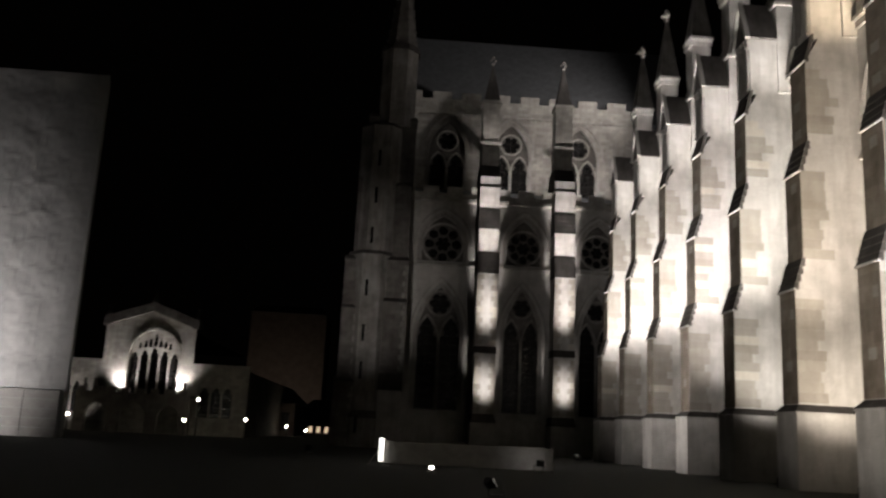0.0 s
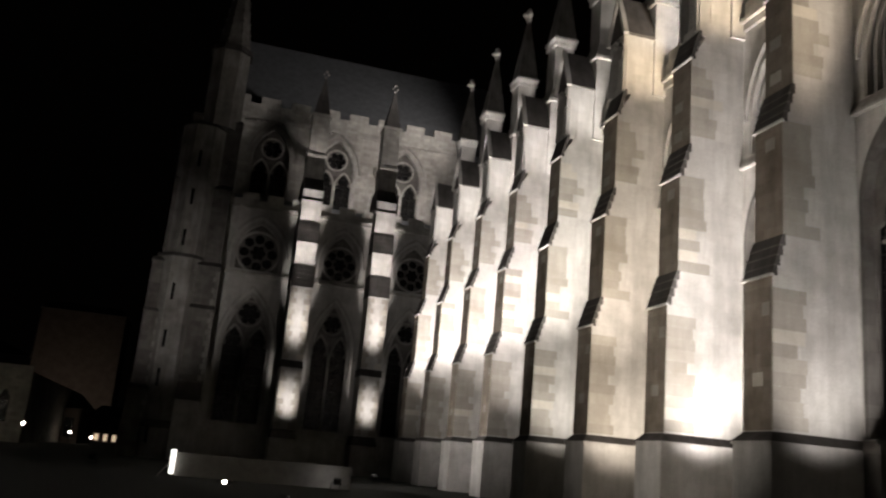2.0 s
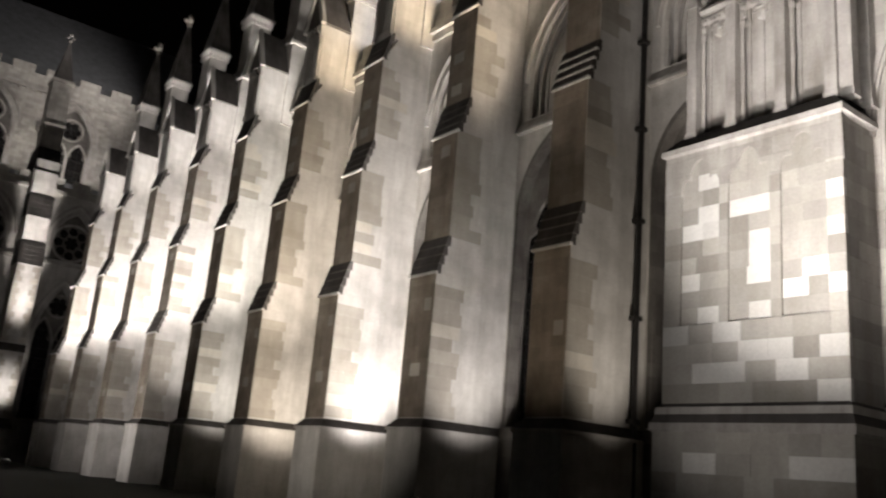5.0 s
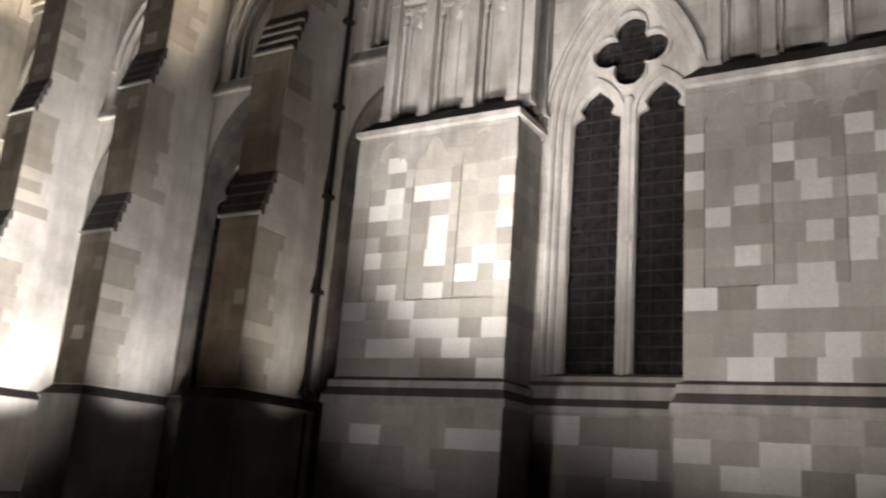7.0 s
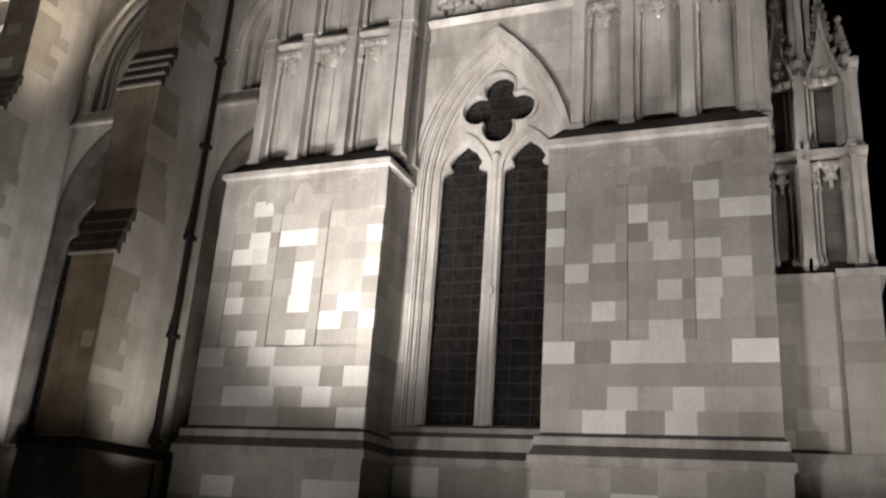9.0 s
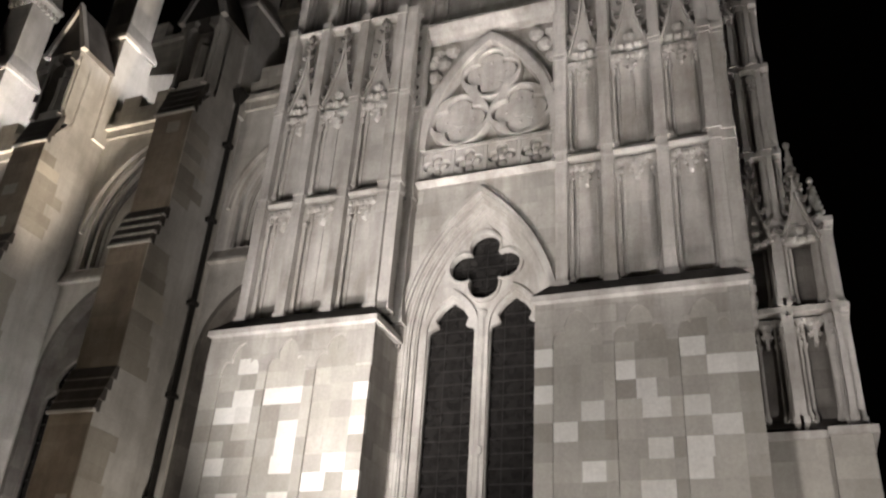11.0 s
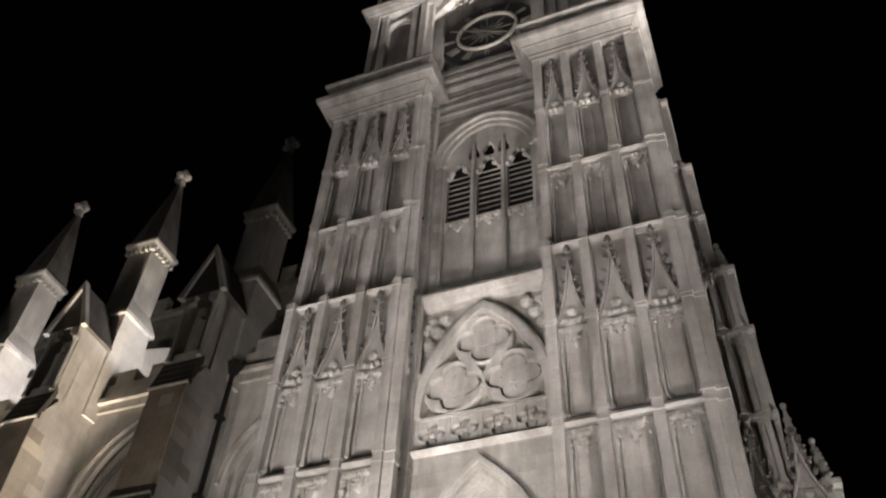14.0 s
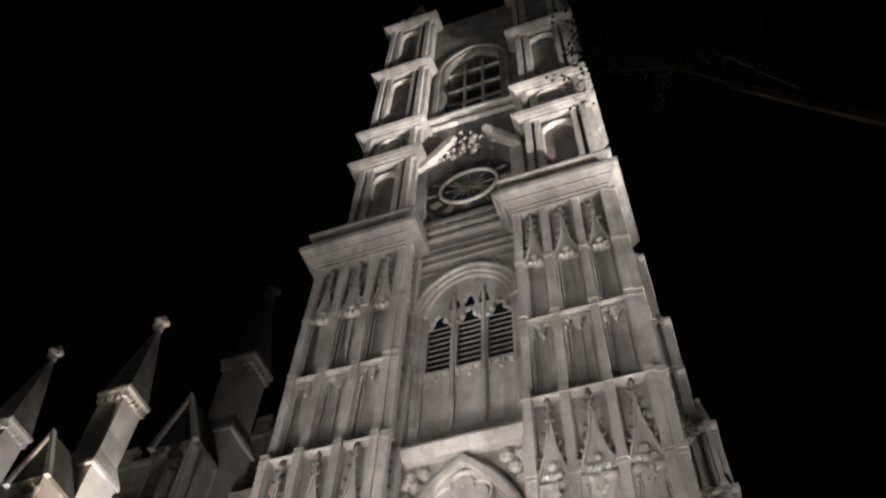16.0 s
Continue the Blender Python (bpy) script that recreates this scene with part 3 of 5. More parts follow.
for core, ua, ub, mids, patch in ((b_east, -12.95, -8.45, (-11.95, -10.66, -9.35), PATCH_EAST), (b_west, -4.62, -0.20, (-3.70, -2.41, -1.12), PATCH_WEST)):
    face = north(16.56)
    ashlar(face, ua, ub, 3.74, 5.54, core, 4, 0.72, 0.06, pale=patch)
    half = 0.525
    edges = [ua] + [c + k * half for c in mids for k in (-1, 1)] + [ub]
    for k in range(7):
        sunk = k % 2 == 1
        ashlar(face, edges[k], edges[k + 1], 5.54, 8.75 if not sunk else 9.6, core, 8 if not sunk else 10, 0.5, 0.006 if sunk else 0.06, pale=patch)
    outline = [(ua, 9.79), (ua, 8.75)]
    for c in mids:
        side = [(1.0, 8.75), (1.0, 8.95), (0.86, 9.12), (0.62, 9.14), (0.50, 9.08), (0.52, 9.28), (0.40, 9.44), (0.20, 9.55), (0.0, 9.60)]
        outline += [(c - half * q, z) for q, z in side] + [(c + half * q, z) for q, z in side[-2::-1]]
    outline += [(ub, 8.75), (ub, 9.79)]
    plate("blind_arch_head", [outline], -0.03, 0.066, face, STONE, core, "worn shallow blind arch heads")
    ashlar(north(16.34), ua - 0.12, ub + 0.12, 0.0, 3.1, core, 7, 0.85, 0.012, pale=patch)

# body behind, and the recessed wall with its openings
body = part("tower_body", MB().box(18.75, 31.0, 0.75, 12.5, 0.0, 33.0), STONE, tower)
rw = north(17.95)
WC = -6.46
wall = plate("recess_wall", [[(-8.75, 0.0), (-4.35, 0.0), (-4.35, 14.5), (-8.75, 14.5)], opening(WC, 4.0, 9.9, 1.88, 3.75)], -0.75, 0.0, rw, STONE, tower)
for d, w in ((0.0, -0.06), (0.13, -0.20), (0.26, -0.34)):
    mb = MB(rw)
    mb.band(opening(WC, 4.0, 9.9, 1.88 - d + 0.05, 3.75 - d + 0.05), opening(WC, 4.0, 9.9, 1.88 - d - 0.07, 3.75 - d - 0.07), w - 0.16, w)
    mb.band(opening(WC, 4.0, 9.9, 1.88 - d - 0.065, 3.75 - d - 0.065), opening(WC, 4.0, 9.9, 1.88 - d - 0.11, 3.75 - d - 0.11), w - 0.14, w - 0.05)
    part("jamb_moulding", mb, SMOOTH, wall)
mb = MB(rw)
mb.band(arch(WC, 9.7, 2.14, 4.36, 14), arch(WC, 9.7, 2.02, 4.2, 14), -0.02, 0.16)
mb.band(arch(WC, 9.7, 2.03, 4.21, 14), arch(WC, 9.7, 1.96, 4.1, 14), -0.02, 0.08)
part("hood_mould", mb, SMOOTH, wall)
cornice("sill_moulding", rw, -8.75, -4.35, 0.0, [(3.12, 3.18, 0.16, 0.24), (3.18, 3.32, 0.24, 0.22)], SMOOTH, wall, 0.5)
cornice("sill_chamfer", rw, -8.75, -4.35, 0.0, [(3.32, 3.5, 0.21, 0.08)], WEATHER, wall, 0.5)
cornice("sill_moulding", rw, -8.75, -4.35, 0.0, [(3.5, 3.78, 0.09, 0.07)], SMOOTH, wall, 0.5)
cornice("sill_slope", rw, -8.75, -4.35, 0.0, [(3.78, 3.99, 0.06, -0.06)], WEATHER, wall, 0.5)
part("plinth", MB(rw).box(-8.7, -4.4, -0.3, 0.12, 0.0, 3.13), STONE, wall)
ashlar(rw, -8.3, -4.75, 0.0, 3.13, wall, 5, 0.95, 0.135, pale=((-7.6, 2.8), (-6.1, 1.9)))
trac = plate("window_tracery", [opening(WC, 4.0, 9.9, 1.56, 3.4),
                                 lancet(WC - 0.81, 4.12, 10.2, 0.60, 0.86), lancet(WC + 0.81, 4.12, 10.2, 0.60, 0.86),
                                 foil(WC, 11.97, 0.93, 4, 12, 0.0, 0.43)], -0.58, -0.40, rw, SMOOTH, wall, bevel=0.035)
part("mullion", MB(rw).cone(WC, -0.39, 4.05, 0.12, 10.7, 0.12, 8).box(WC - 0.13, WC + 0.13, -0.42, -0.26, 7.1, 7.28), SMOOTH, trac)
for c in (WC - 0.81, WC + 0.81):
    part("light_rim", MB(rw).band(opening(c, 4.1, 10.2, 0.74, 1.16), opening(c, 4.1, 10.2, 0.63, 1.0), -0.43, -0.33), SMOOTH, trac)
mb = MB(rw)
ring, ring2 = foil(WC, 11.97, 1.03, 4, 12, 0.0, 0.43), foil(WC, 11.97, 0.94, 4, 12, 0.0, 0.43)
mb.band(ring + ring[:1], ring2 + ring2[:1], -0.44, -0.32)
part("foil_rim", mb, SMOOTH, trac)
glazing(wall, rw, -8.0, -4.92, 4.05, 13.1, -0.61, 26, 6)

# blind tracery storey: row of small foils, then three roundels under an arch
wall2 = part("blind_storey", MB(rw).box(-8.7, -4.4, -0.75, -0.30, 14.5, 20.3), STONE, tower)
cornice("string_course", rw, -8.7, -4.4, 0.0, [(14.36, 14.46, 0.05, 0.2), (14.46, 14.6, 0.22, 0.0)], SMOOTH, wall2, 0.5)
mb = MB(rw)
for i in range(5):
    u = -8.30 + 0.93 * i
    mb.box(u - 0.05, u + 0.05, -0.32, 0.02, 14.6, 15.5)
mb.box(-8.5, -4.4, -0.32, 0.03, 15.5, 15.6)
part("frieze_frame", mb, SMOOTH, wall2)
for i in range(4):
    c = -7.84 + 0.93 * i
    plate("quatrefoil_panel", [[(c - 0.41, 14.62), (c + 0.41, 14.62), (c + 0.41, 15.5), (c - 0.41, 15.5)], foil(c, 15.06, 0.395, 4, 8, 0, 0.43)], -0.32, 0.0, rw, SMOOTH, wall2, bevel=0.015)
    mb = MB(rw).ball(c, -0.05, 15.06, 0.10, 0.8)
    for du, dz in ((0.2, 0), (-0.2, 0), (0, 0.2), (0, -0.2)):
        mb.ball(c + du, -0.14, 15.06 + dz, 0.15, 0.7)
    part("boss", mb, SMOOTH, wall2)
A2 = (-6.4, 15.58, 2.02, 3.85)
mb = MB(rw)
mb.band(arch(A2[0], A2[1], A2[2], A2[3], 14), arch(A2[0], A2[1], A2[2] - 0.24, A2[3] - 0.28, 14), -0.32, 0.14)
mb.band(arch(A2[0], A2[1], A2[2] + 0.10, A2[3] + 0.12, 14), arch(A2[0], A2[1], A2[2] - 0.02, A2[3] - 0.02, 14), -0.32, 0.06)
part("arch_moulding", mb, SMOOTH, wall2)
for c, z in ((-6.4, 18.05), (-7.28, 16.55), (-5.52, 16.55)):
    ro = plate("roundel", [circle(c, z, 0.90, 28), foil(c, z, 0.82, 4, 10, 0, 0.46)], -0.32, 0.0, rw, SMOOTH, wall2, bevel=0.025)
    for k, (dx, dz) in enumerate(((0.40, 0), (0, 0.40), (-0.40, 0), (0, -0.40))):
        part("carved_lobe", MB(rw).prism(circle(c + dx, z + dz, 0.335, 20), -0.32, -0.10 - 0.006 * k).ball(c + dx, -0.10, z + dz, 0.05, 0.6), SMOOTH, ro)
    part("carved_lobe", MB(rw).prism(circle(c, z, 0.22, 16), -0.32, -0.09), SMOOTH, ro)
for side in (-1, 1):
    for k in range(3):
        mb = MB(rw).ball(-6.4 + side * (1.78 - 0.25 * k), -0.2, 18.4 + 0.45 * k, 0.24, 0.7).ball(-6.4 + side * (1.9 - 0.1 * k), -0.2, 18.9 + 0.2 * k, 0.18, 0.8)
        part("spandrel_carving", mb, SMOOTH, wall2, "carved leaf spray")
cornice("string_course", rw, -8.7, -4.4, -0.05, [(19.72, 19.84, 0.03, 0.12), (19.84, 20.0, 0.16, 0.3), (20.0, 20.12, 0.32, 0.3), (20.12, 20.3, 0.28, -0.1)], SMOOTH, wall2, 0.5)
for u in (-8.42, -4.48):
    mb = MB(rw).cone(u, 0.02, 14.6, 0.10, 19.7, 0.10, 8).cone(u, 0.02, 14.6, 0.16, 14.8, 0.12, 8).cone(u, 0.02, 16.9, 0.12, 17.1, 0.17, 8)
    part("shaft", mb, SMOOTH, wall2)

# belfry storey
rb = north(18.2)
wall3 = plate("belfry_wall", [[(-8.8, 20.3), (-4.3, 20.3), (-4.3, 33.0), (-8.8, 33.0)], opening(-6.4, 20.9, 27.1, 1.75, 2.0)], -0.55, 0.0, rb, STONE, tower)
mb = MB(rb)
for d, w in ((0.0, 0.12), (0.2, 0.02)):
    mb.band(arch(-6.4, 27.1, 2.0 - d, 2.3 - d, 12), arch(-6.4, 27.1, 1.8 - d, 2.1 - d, 12), -0.1, w)
mb.band(arch(-6.4, 27.1, 2.12, 2.5, 12), arch(-6.4, 27.1, 2.02, 2.38, 12), -0.02, 0.2)
part("hood_mould", mb, SMOOTH, wall3)
part("belfry_panel", MB(rb).box(-8.3, -4.5, -0.5, -0.32, 20.3, 24.05), SMOOTH, wall3)
# dark slope paints the shade that the string course throws upward
part("weathering", MB(rb).across([(-0.35, 20.3), (0.02, 20.3), (-0.35, 20.75)], -8.3, -4.5), WEATHER, wall3)
heads = [lancet(-6.4 + 1.15 * k, 24.1, 26.5, 0.44, 0.75) for k in (-1, 0, 1)]
small = [lancet(-6.4 + 0.575 * k, 27.35, 27.75, 0.2, 0.4) for k in (-1, 0, 1)]
btrac = plate("belfry_tracery", [opening(-6.4, 24.0, 27.1, 1.8, 2.05)] + heads + small, -0.36, -0.18, rb, SMOOTH, wall3, bevel=0.025)
mb = MB(rb)
for u in (-8.12, -6.975, -5.825, -4.68):
    mb.cone(u, -0.16, 20.7, 0.085, 28.2 if -8 < u < -5 else 27.0, 0.085, 6)
part("mullion", mb, SMOOTH, btrac)
for k in (-1, 0, 1):
    c = -6.4 + 1.15 * k
    mb = MB(rb)
    mb.ball(c - 0.25, -0.16, 26.75, 0.13).ball(c + 0.25, -0.16, 26.75, 0.13).ball(c - 0.42, -0.16, 26.5, 0.1).ball(c + 0.42, -0.16, 26.5, 0.1).ball(c, -0.16, 27.1, 0.1)
    part("cusp_carving", mb, SMOOTH, btrac)
    cusped_head(lambda u, w, z: rb(u, w - 0.32, z), c - 0.5, c + 0.5, 24.02, btrac, 2, 0.4, 0.12)
    for i in range(9):
        z = 24.2 + 0.29 * i
        part("louvre", MB(rb).across([(-0.50, z + 0.20), (-0.50, z + 0.23), (-0.30, z + 0.04), (-0.30, z)], c - 0.46, c + 0.46), SMOOTH, btrac)
# added black sheet stands in for the unlit bell chamber behind the louvres
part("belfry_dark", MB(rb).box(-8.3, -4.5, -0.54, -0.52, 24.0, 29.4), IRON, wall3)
for z, d in ((29.75, 0.04), (30.3, 0.10), (30.75, 0.16), (31.3, 0.12), (32.0, 0.22), (32.5, 0.3)):
    part("frieze_moulding", MB(rb).box(-8.8, -4.3, -0.3, d, z, z + 0.2), CORNICE, wall3)

# upper storeys in the classical manner
up = part("upper_body", MB().box(18.9, 30.0, 1.2, 11.6, 33.0, 62.0), GRIME_SHADE, tower)


def upper_pier(y0, y1):
    """A stepped corner turret of the upper storeys."""
    p = north(17.5)
    u0, u1 = -y1, -y0
    pier = part("corner_turret", MB(p).box(u0 + 0.22, u1 - 0.22, -2.4, -0.22, 33.0, 60.0), GRIME_SHADE, tower, "stepped corner turret with pilasters and cornices")
    for place, a, b in ((p, u0, u1), (west(y0, 17.5), 0.0, 2.3)):
        for z0, z1 in ((33.0, 39.0), (40.1, 42.4), (43.4, 50.7), (51.9, 59.0)):
            for u in (a + 0.17, a + 0.62, b - 0.62, b - 0.17):
                if z1 - z0 < 3 and (u > a + 0.5 and u < b - 0.5):
                    continue
                part("pilaster", MB(place).box(u - 0.14, u + 0.14, -0.26, 0.20 if u in (a + 0.17, b - 0.17) else 0.12, z0, z1), SMOOTH, pier)
            c = (a + b) / 2
            hw = max(0.3, (b - a) / 2 - 0.82)
            hh = z1 - z0
            mb = MB(place)
            if hh > 3:
                mb.band(opening(c, z0 + 0.6, z1 - 1.3, hw + 0.14, (hw + 0.14) * 1.05), opening(c, z0 + 0.6, z1 - 1.3, hw, hw * 1.05), -0.26, 0.06)
            else:
                mb.band(opening(c, z0 + 0.3, z1 - 0.7, hw + 0.1, hw * 0.5 + 0.3), opening(c, z0 + 0.3, z1 - 0.7, hw, hw * 0.5 + 0.2), -0.26, 0.05)
            part("blind_arch", mb, SMOOTH, pier)
            if hh > 3:
                # dark back: the shade of the recess put into the colour
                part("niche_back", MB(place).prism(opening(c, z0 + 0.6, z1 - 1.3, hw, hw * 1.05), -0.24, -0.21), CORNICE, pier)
    for z in (39.0, 42.4, 50.7, 59.0):
        cornice("cornice", p, u0, u1, 0.0, [(z, z + 0.16, 0.20, 0.24), (z + 0.16, z + 0.34, 0.30, 0.42), (z + 0.34, z + 0.52, 0.46, 0.52), (z + 0.52, z + 0.66, 0.54, 0.54), (z + 0.66, z + 1.0, 0.50, 0.05)], GRIME_SHADE, pier, 2.4)
    mb = MB(p)
    c = (u0 + u1) / 2
    mb.box(c - 0.9, c + 0.9, -1.7, 0.1, 60.0, 61.0)
    mb.box(c - 0.45, c + 0.45, -1.25, -0.35, 61.0, 62.4)
    mb.slab([(c - 0.6, -1.4), (c + 0.6, -1.4), (c + 0.6, -0.2), (c - 0.6, -0.2)], 62.4, [(c - 0.05, -0.85), (c + 0.05, -0.85), (c + 0.05, -0.75), (c - 0.05, -0.75)], 66.6)
    for e in (-1, 1):
        for w in (-1.6, 0.0):
            mb.ball(c + e * 0.8, w, 61.25, 0.26)
    part("pinnacle", mb, SMOOTH, pier)
    return pier


upper_pier(9.05, 11.85)
upper_pier(0.45, 3.45)
uw = north(18.3)
# wall and window surround toned down to paint the dim space between turrets
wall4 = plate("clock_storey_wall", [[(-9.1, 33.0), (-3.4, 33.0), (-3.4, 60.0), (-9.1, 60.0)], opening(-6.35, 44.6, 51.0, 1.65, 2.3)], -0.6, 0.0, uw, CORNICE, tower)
mb = MB(uw)
for d, w in ((0.0, 0.22), (0.3, 0.08)):
    mb.band(opening(-6.35, 44.4, 51.0, 2.25 - d, 3.0 - d), opening(-6.35, 44.4, 51.0, 2.0 - d, 2.75 - d), -0.05, w)
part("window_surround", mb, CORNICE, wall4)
glazing(wall4, uw, -8.0, -4.7, 44.6, 53.3, -0.35, 2, 2)
mb = MB(uw)
for u in (-6.9, -5.8):
    mb.box(u - 0.07, u + 0.07, -0.36, -0.2, 44.6, 52.2)
for z in (46.6, 48.6, 51.0):
    mb.box(-7.95, -4.75, -0.36, -0.22, z - 0.06, z + 0.06)
part("mullion", mb, SMOOTH, wall4)
for z, d in ((33.1, 0.35), (33.5, 0.2), (43.2, 0.25), (43.8, 0.45), (44.2, 0.3)):
    part("string_course", MB(uw).box(-9.0, -3.5, -0.1, d, z, z + 0.28), SMOOTH if z > 43 else CORNICE, wall4)
# broken pediment with carving over the dial
mb = MB(uw)
for s in (-1, 1):
    mb.prism([(-6.4 + s * 2.6, 38.2), (-6.4 + s * 2.6, 38.7), (-6.4 + s * 1.0, 41.2), (-6.4 + s * 0.7, 41.0), (-6.4 + s * 0.9, 40.4)], -0.05, 0.5)
    mb.box(-6.4 + s * 2.35 - 0.3, -6.4 + s * 2.35 + 0.3, -0.05, 0.32, 33.7, 38.2)
part("broken_pediment", mb, SMOOTH, wall4)
mb = MB(uw)
for i in range(46):
    a = random.uniform(0, math.pi)
    r = random.uniform(0.1, 1.7)
    mb.ball(-6.4 + r * math.cos(a) * 0.9, random.uniform(0.1, 0.35), 39.2 + r * math.sin(a) * 1.5, random.uniform(0.08, 0.2), 0.8)
tagged(part("foliage_carving", mb, CORNICE, wall4), kind="stuff")
# clock
dial = part("clock_dial", MB(lambda u, w, z: uw(u, z, w)).cone(-6.42, 36.0, 0.02, 2.25, 0.14, 2.25, 48), DIAL, tower, "black clock dial with a gilt ring and rays")
mb = MB(uw)
for r0, r1, d in ((1.42, 1.30, 0.26), ):
    o, i = circle(-6.42, 36.0, r0, 48), circle(-6.42, 36.0, r1, 48)
    mb.band(o + o[:1], i + i[:1], 0.10, d)
part("gilt_ring", mb, GILT, dial)

def bar(mb, cu, cz, a, r0, r1, t0, t1, w0, w1):
    s, c = math.sin(a), math.cos(a)
    mb.prism([(cu + r0 * s - t0 * c, cz + r0 * c + t0 * s), (cu + r1 * s - t1 * c, cz + r1 * c + t1 * s), (cu + r1 * s + t1 * c, cz + r1 * c - t1 * s), (cu + r0 * s + t0 * c, cz + r0 * c - t0 * s)], w0, w1)


STROKES = (3, 1, 2, 3, 2, 1, 2, 3, 4, 2, 1, 2)
for h in range(12):
    for k in range(STROKES[h]):
        mb = MB(uw)
        bar(mb, -6.42, 36.0, math.pi * h / 6 + (k - (STROKES[h] - 1) / 2) * 0.075, 1.52, 2.05, 0.035, 0.045, 0.10, 0.17)
        part("hour_mark", mb, DIM_GILT, dial)
for h in range(16):
    mb = MB(uw)
    bar(mb, -6.42, 36.0, math.pi * h / 8, 0.1, 1.15 if h % 2 == 0 else 0.8, 0.08, 0.01, 0.10, 0.18)
    part("sun_ray", mb, DIM_GILT, dial)
for a, r, w in ((2.2, 1.35, 0.09), (-1.1, 1.9, 0.06)):
    mb = MB(uw)
    bar(mb, -6.42, 36.0, a, -0.35, r, w, 0.02, 0.19, 0.24)
    part("pointer", mb, DIM_GILT, dial)

# buttress that leaves the tower to the west
wb = part("west_buttress", MB().box(18.62, 20.6, -1.0, 0.8, 0.0, 7.2), STONE, tower, "stepped side buttress with panelled upper storeys")
part("outer_buttress", MB().box(18.4, 20.6, -1.72, -0.95, 0.0, 7.2), STONE, wb)
part("plinth", MB().box(18.2, 20.8, -1.95, 0.8, 0.0, 3.3), STONE, wb)
part("plinth_moulding", MB().slab([(18.15, -2.0), (20.85, -2.0), (20.85, 0.8), (18.15, 0.8)], 3.3, [(18.38, -1.75), (20.6, -1.75), (20.6, 0.8), (18.38, 0.8)], 3.7), SMOOTH, wb)
part("cornice", MB().box(18.5, 20.7, -1.0, 0.8, 7.2, 7.36), SMOOTH, wb)
part("cornice", MB().box(18.27, 20.75, -1.85, -0.92, 7.2, 7.36), SMOOTH, wb)
ashlar(north(18.62), -0.5, 0.95, 3.72, 7.2, wb, 8, 0.6, 0.02)
ashlar(north(18.4), 0.96, 1.71, 3.72, 7.2, wb, 8, 0.75, 0.02)
# (west side, foot, top, bays along the face, kind)
pl = north(18.75)
for yy, z0, z1, split, kind in ((-1.52, 7.45, 10.1, (0.0, 0.44, 0.5, 1.0), "plain"), (-1.50, 10.1, 12.25, (0.0, 0.44, 0.5, 1.0), "open"), (-0.64, 12.25, 14.25, (0.0, 0.5, 1.0), "open"), (-0.66, 14.25, 16.95, (0.0, 0.5, 1.0), "plain"),
                                (-0.60, 16.95, 19.2, (0.0, 0.5, 1.0), "open"), (-0.20, 19.2, 21.6, (0.0, 0.5, 1.0), "open"), (-0.22, 21.6, 24.0, (0.0, 0.5, 1.0), "plain"), (0.02, 24.0, 27.8, (0.0, 0.5, 1.0), "plain")):
    # dark core paints the shade of the sunk panels behind the pilasters
    part("core", MB().box(18.98, 20.4, yy + 0.1, 0.8, z0, z1), SOOT_SHADE, wb)
    tier(pl, -0.45, -yy, z0 + 0.05, z1 - 0.1, wb, 0.30, kind, True, 0.12, split)
    tier(west(yy, 18.6), 0.1, 1.8, z0 + 0.05, z1 - 0.1, wb, 0.18, "plain", True, 0.2, (0.0, 0.5, 1.0))
    part("string_course", MB().box(18.47, 20.6, yy - 0.22, 0.8, z1 - 0.10, z1 + 0.03), SMOOTH, wb)
# crocketed gables over the bays, and the pinnacles behind them
for u0, u1, z0, z1 in ((-0.32, 0.42, 11.75, 13.9), (0.58, 1.42, 11.75, 13.6), (-0.40, 0.2, 18.7, 20.3)):
    gablet(lambda u, w, z: pl(u, w + 0.12, z), u0, u1, z0, z1, wb, 0.26)
for y, x, z0, z1, r in ((-1.02, 18.95, 12.2, 14.6, 0.22), (-1.42, 19.1, 12.2, 13.6, 0.16), (-0.5, 18.95, 19.1, 20.5, 0.15)):
    mb = MB().slab([(x - r, y - r), (x + r, y - r), (x + r, y + r), (x - r, y + r)], z0, [(x - r, y - r), (x + r, y - r), (x + r, y + r), (x - r, y + r)], z0 + 0.5)
    mb.slab([(x - r, y - r), (x + r, y - r), (x + r, y + r), (x - r, y + r)], z0 + 0.5, [(x - 0.03, y - 0.03), (x + 0.03, y - 0.03), (x + 0.03, y + 0.03), (x - 0.03, y + 0.03)], z1)
    for i in range(6):
        f = i / 6
        for e in (-1, 1):
            mb.ball(x - 0.02, y + e * (r + 0.02 - r * f), z0 + 0.55 + (z1 - z0 - 0.6) * f, 0.055)
    mb.ball(x, y, z1 + 0.06, 0.09)
    part("pinnacle", mb, GRIME_SHADE, wb)


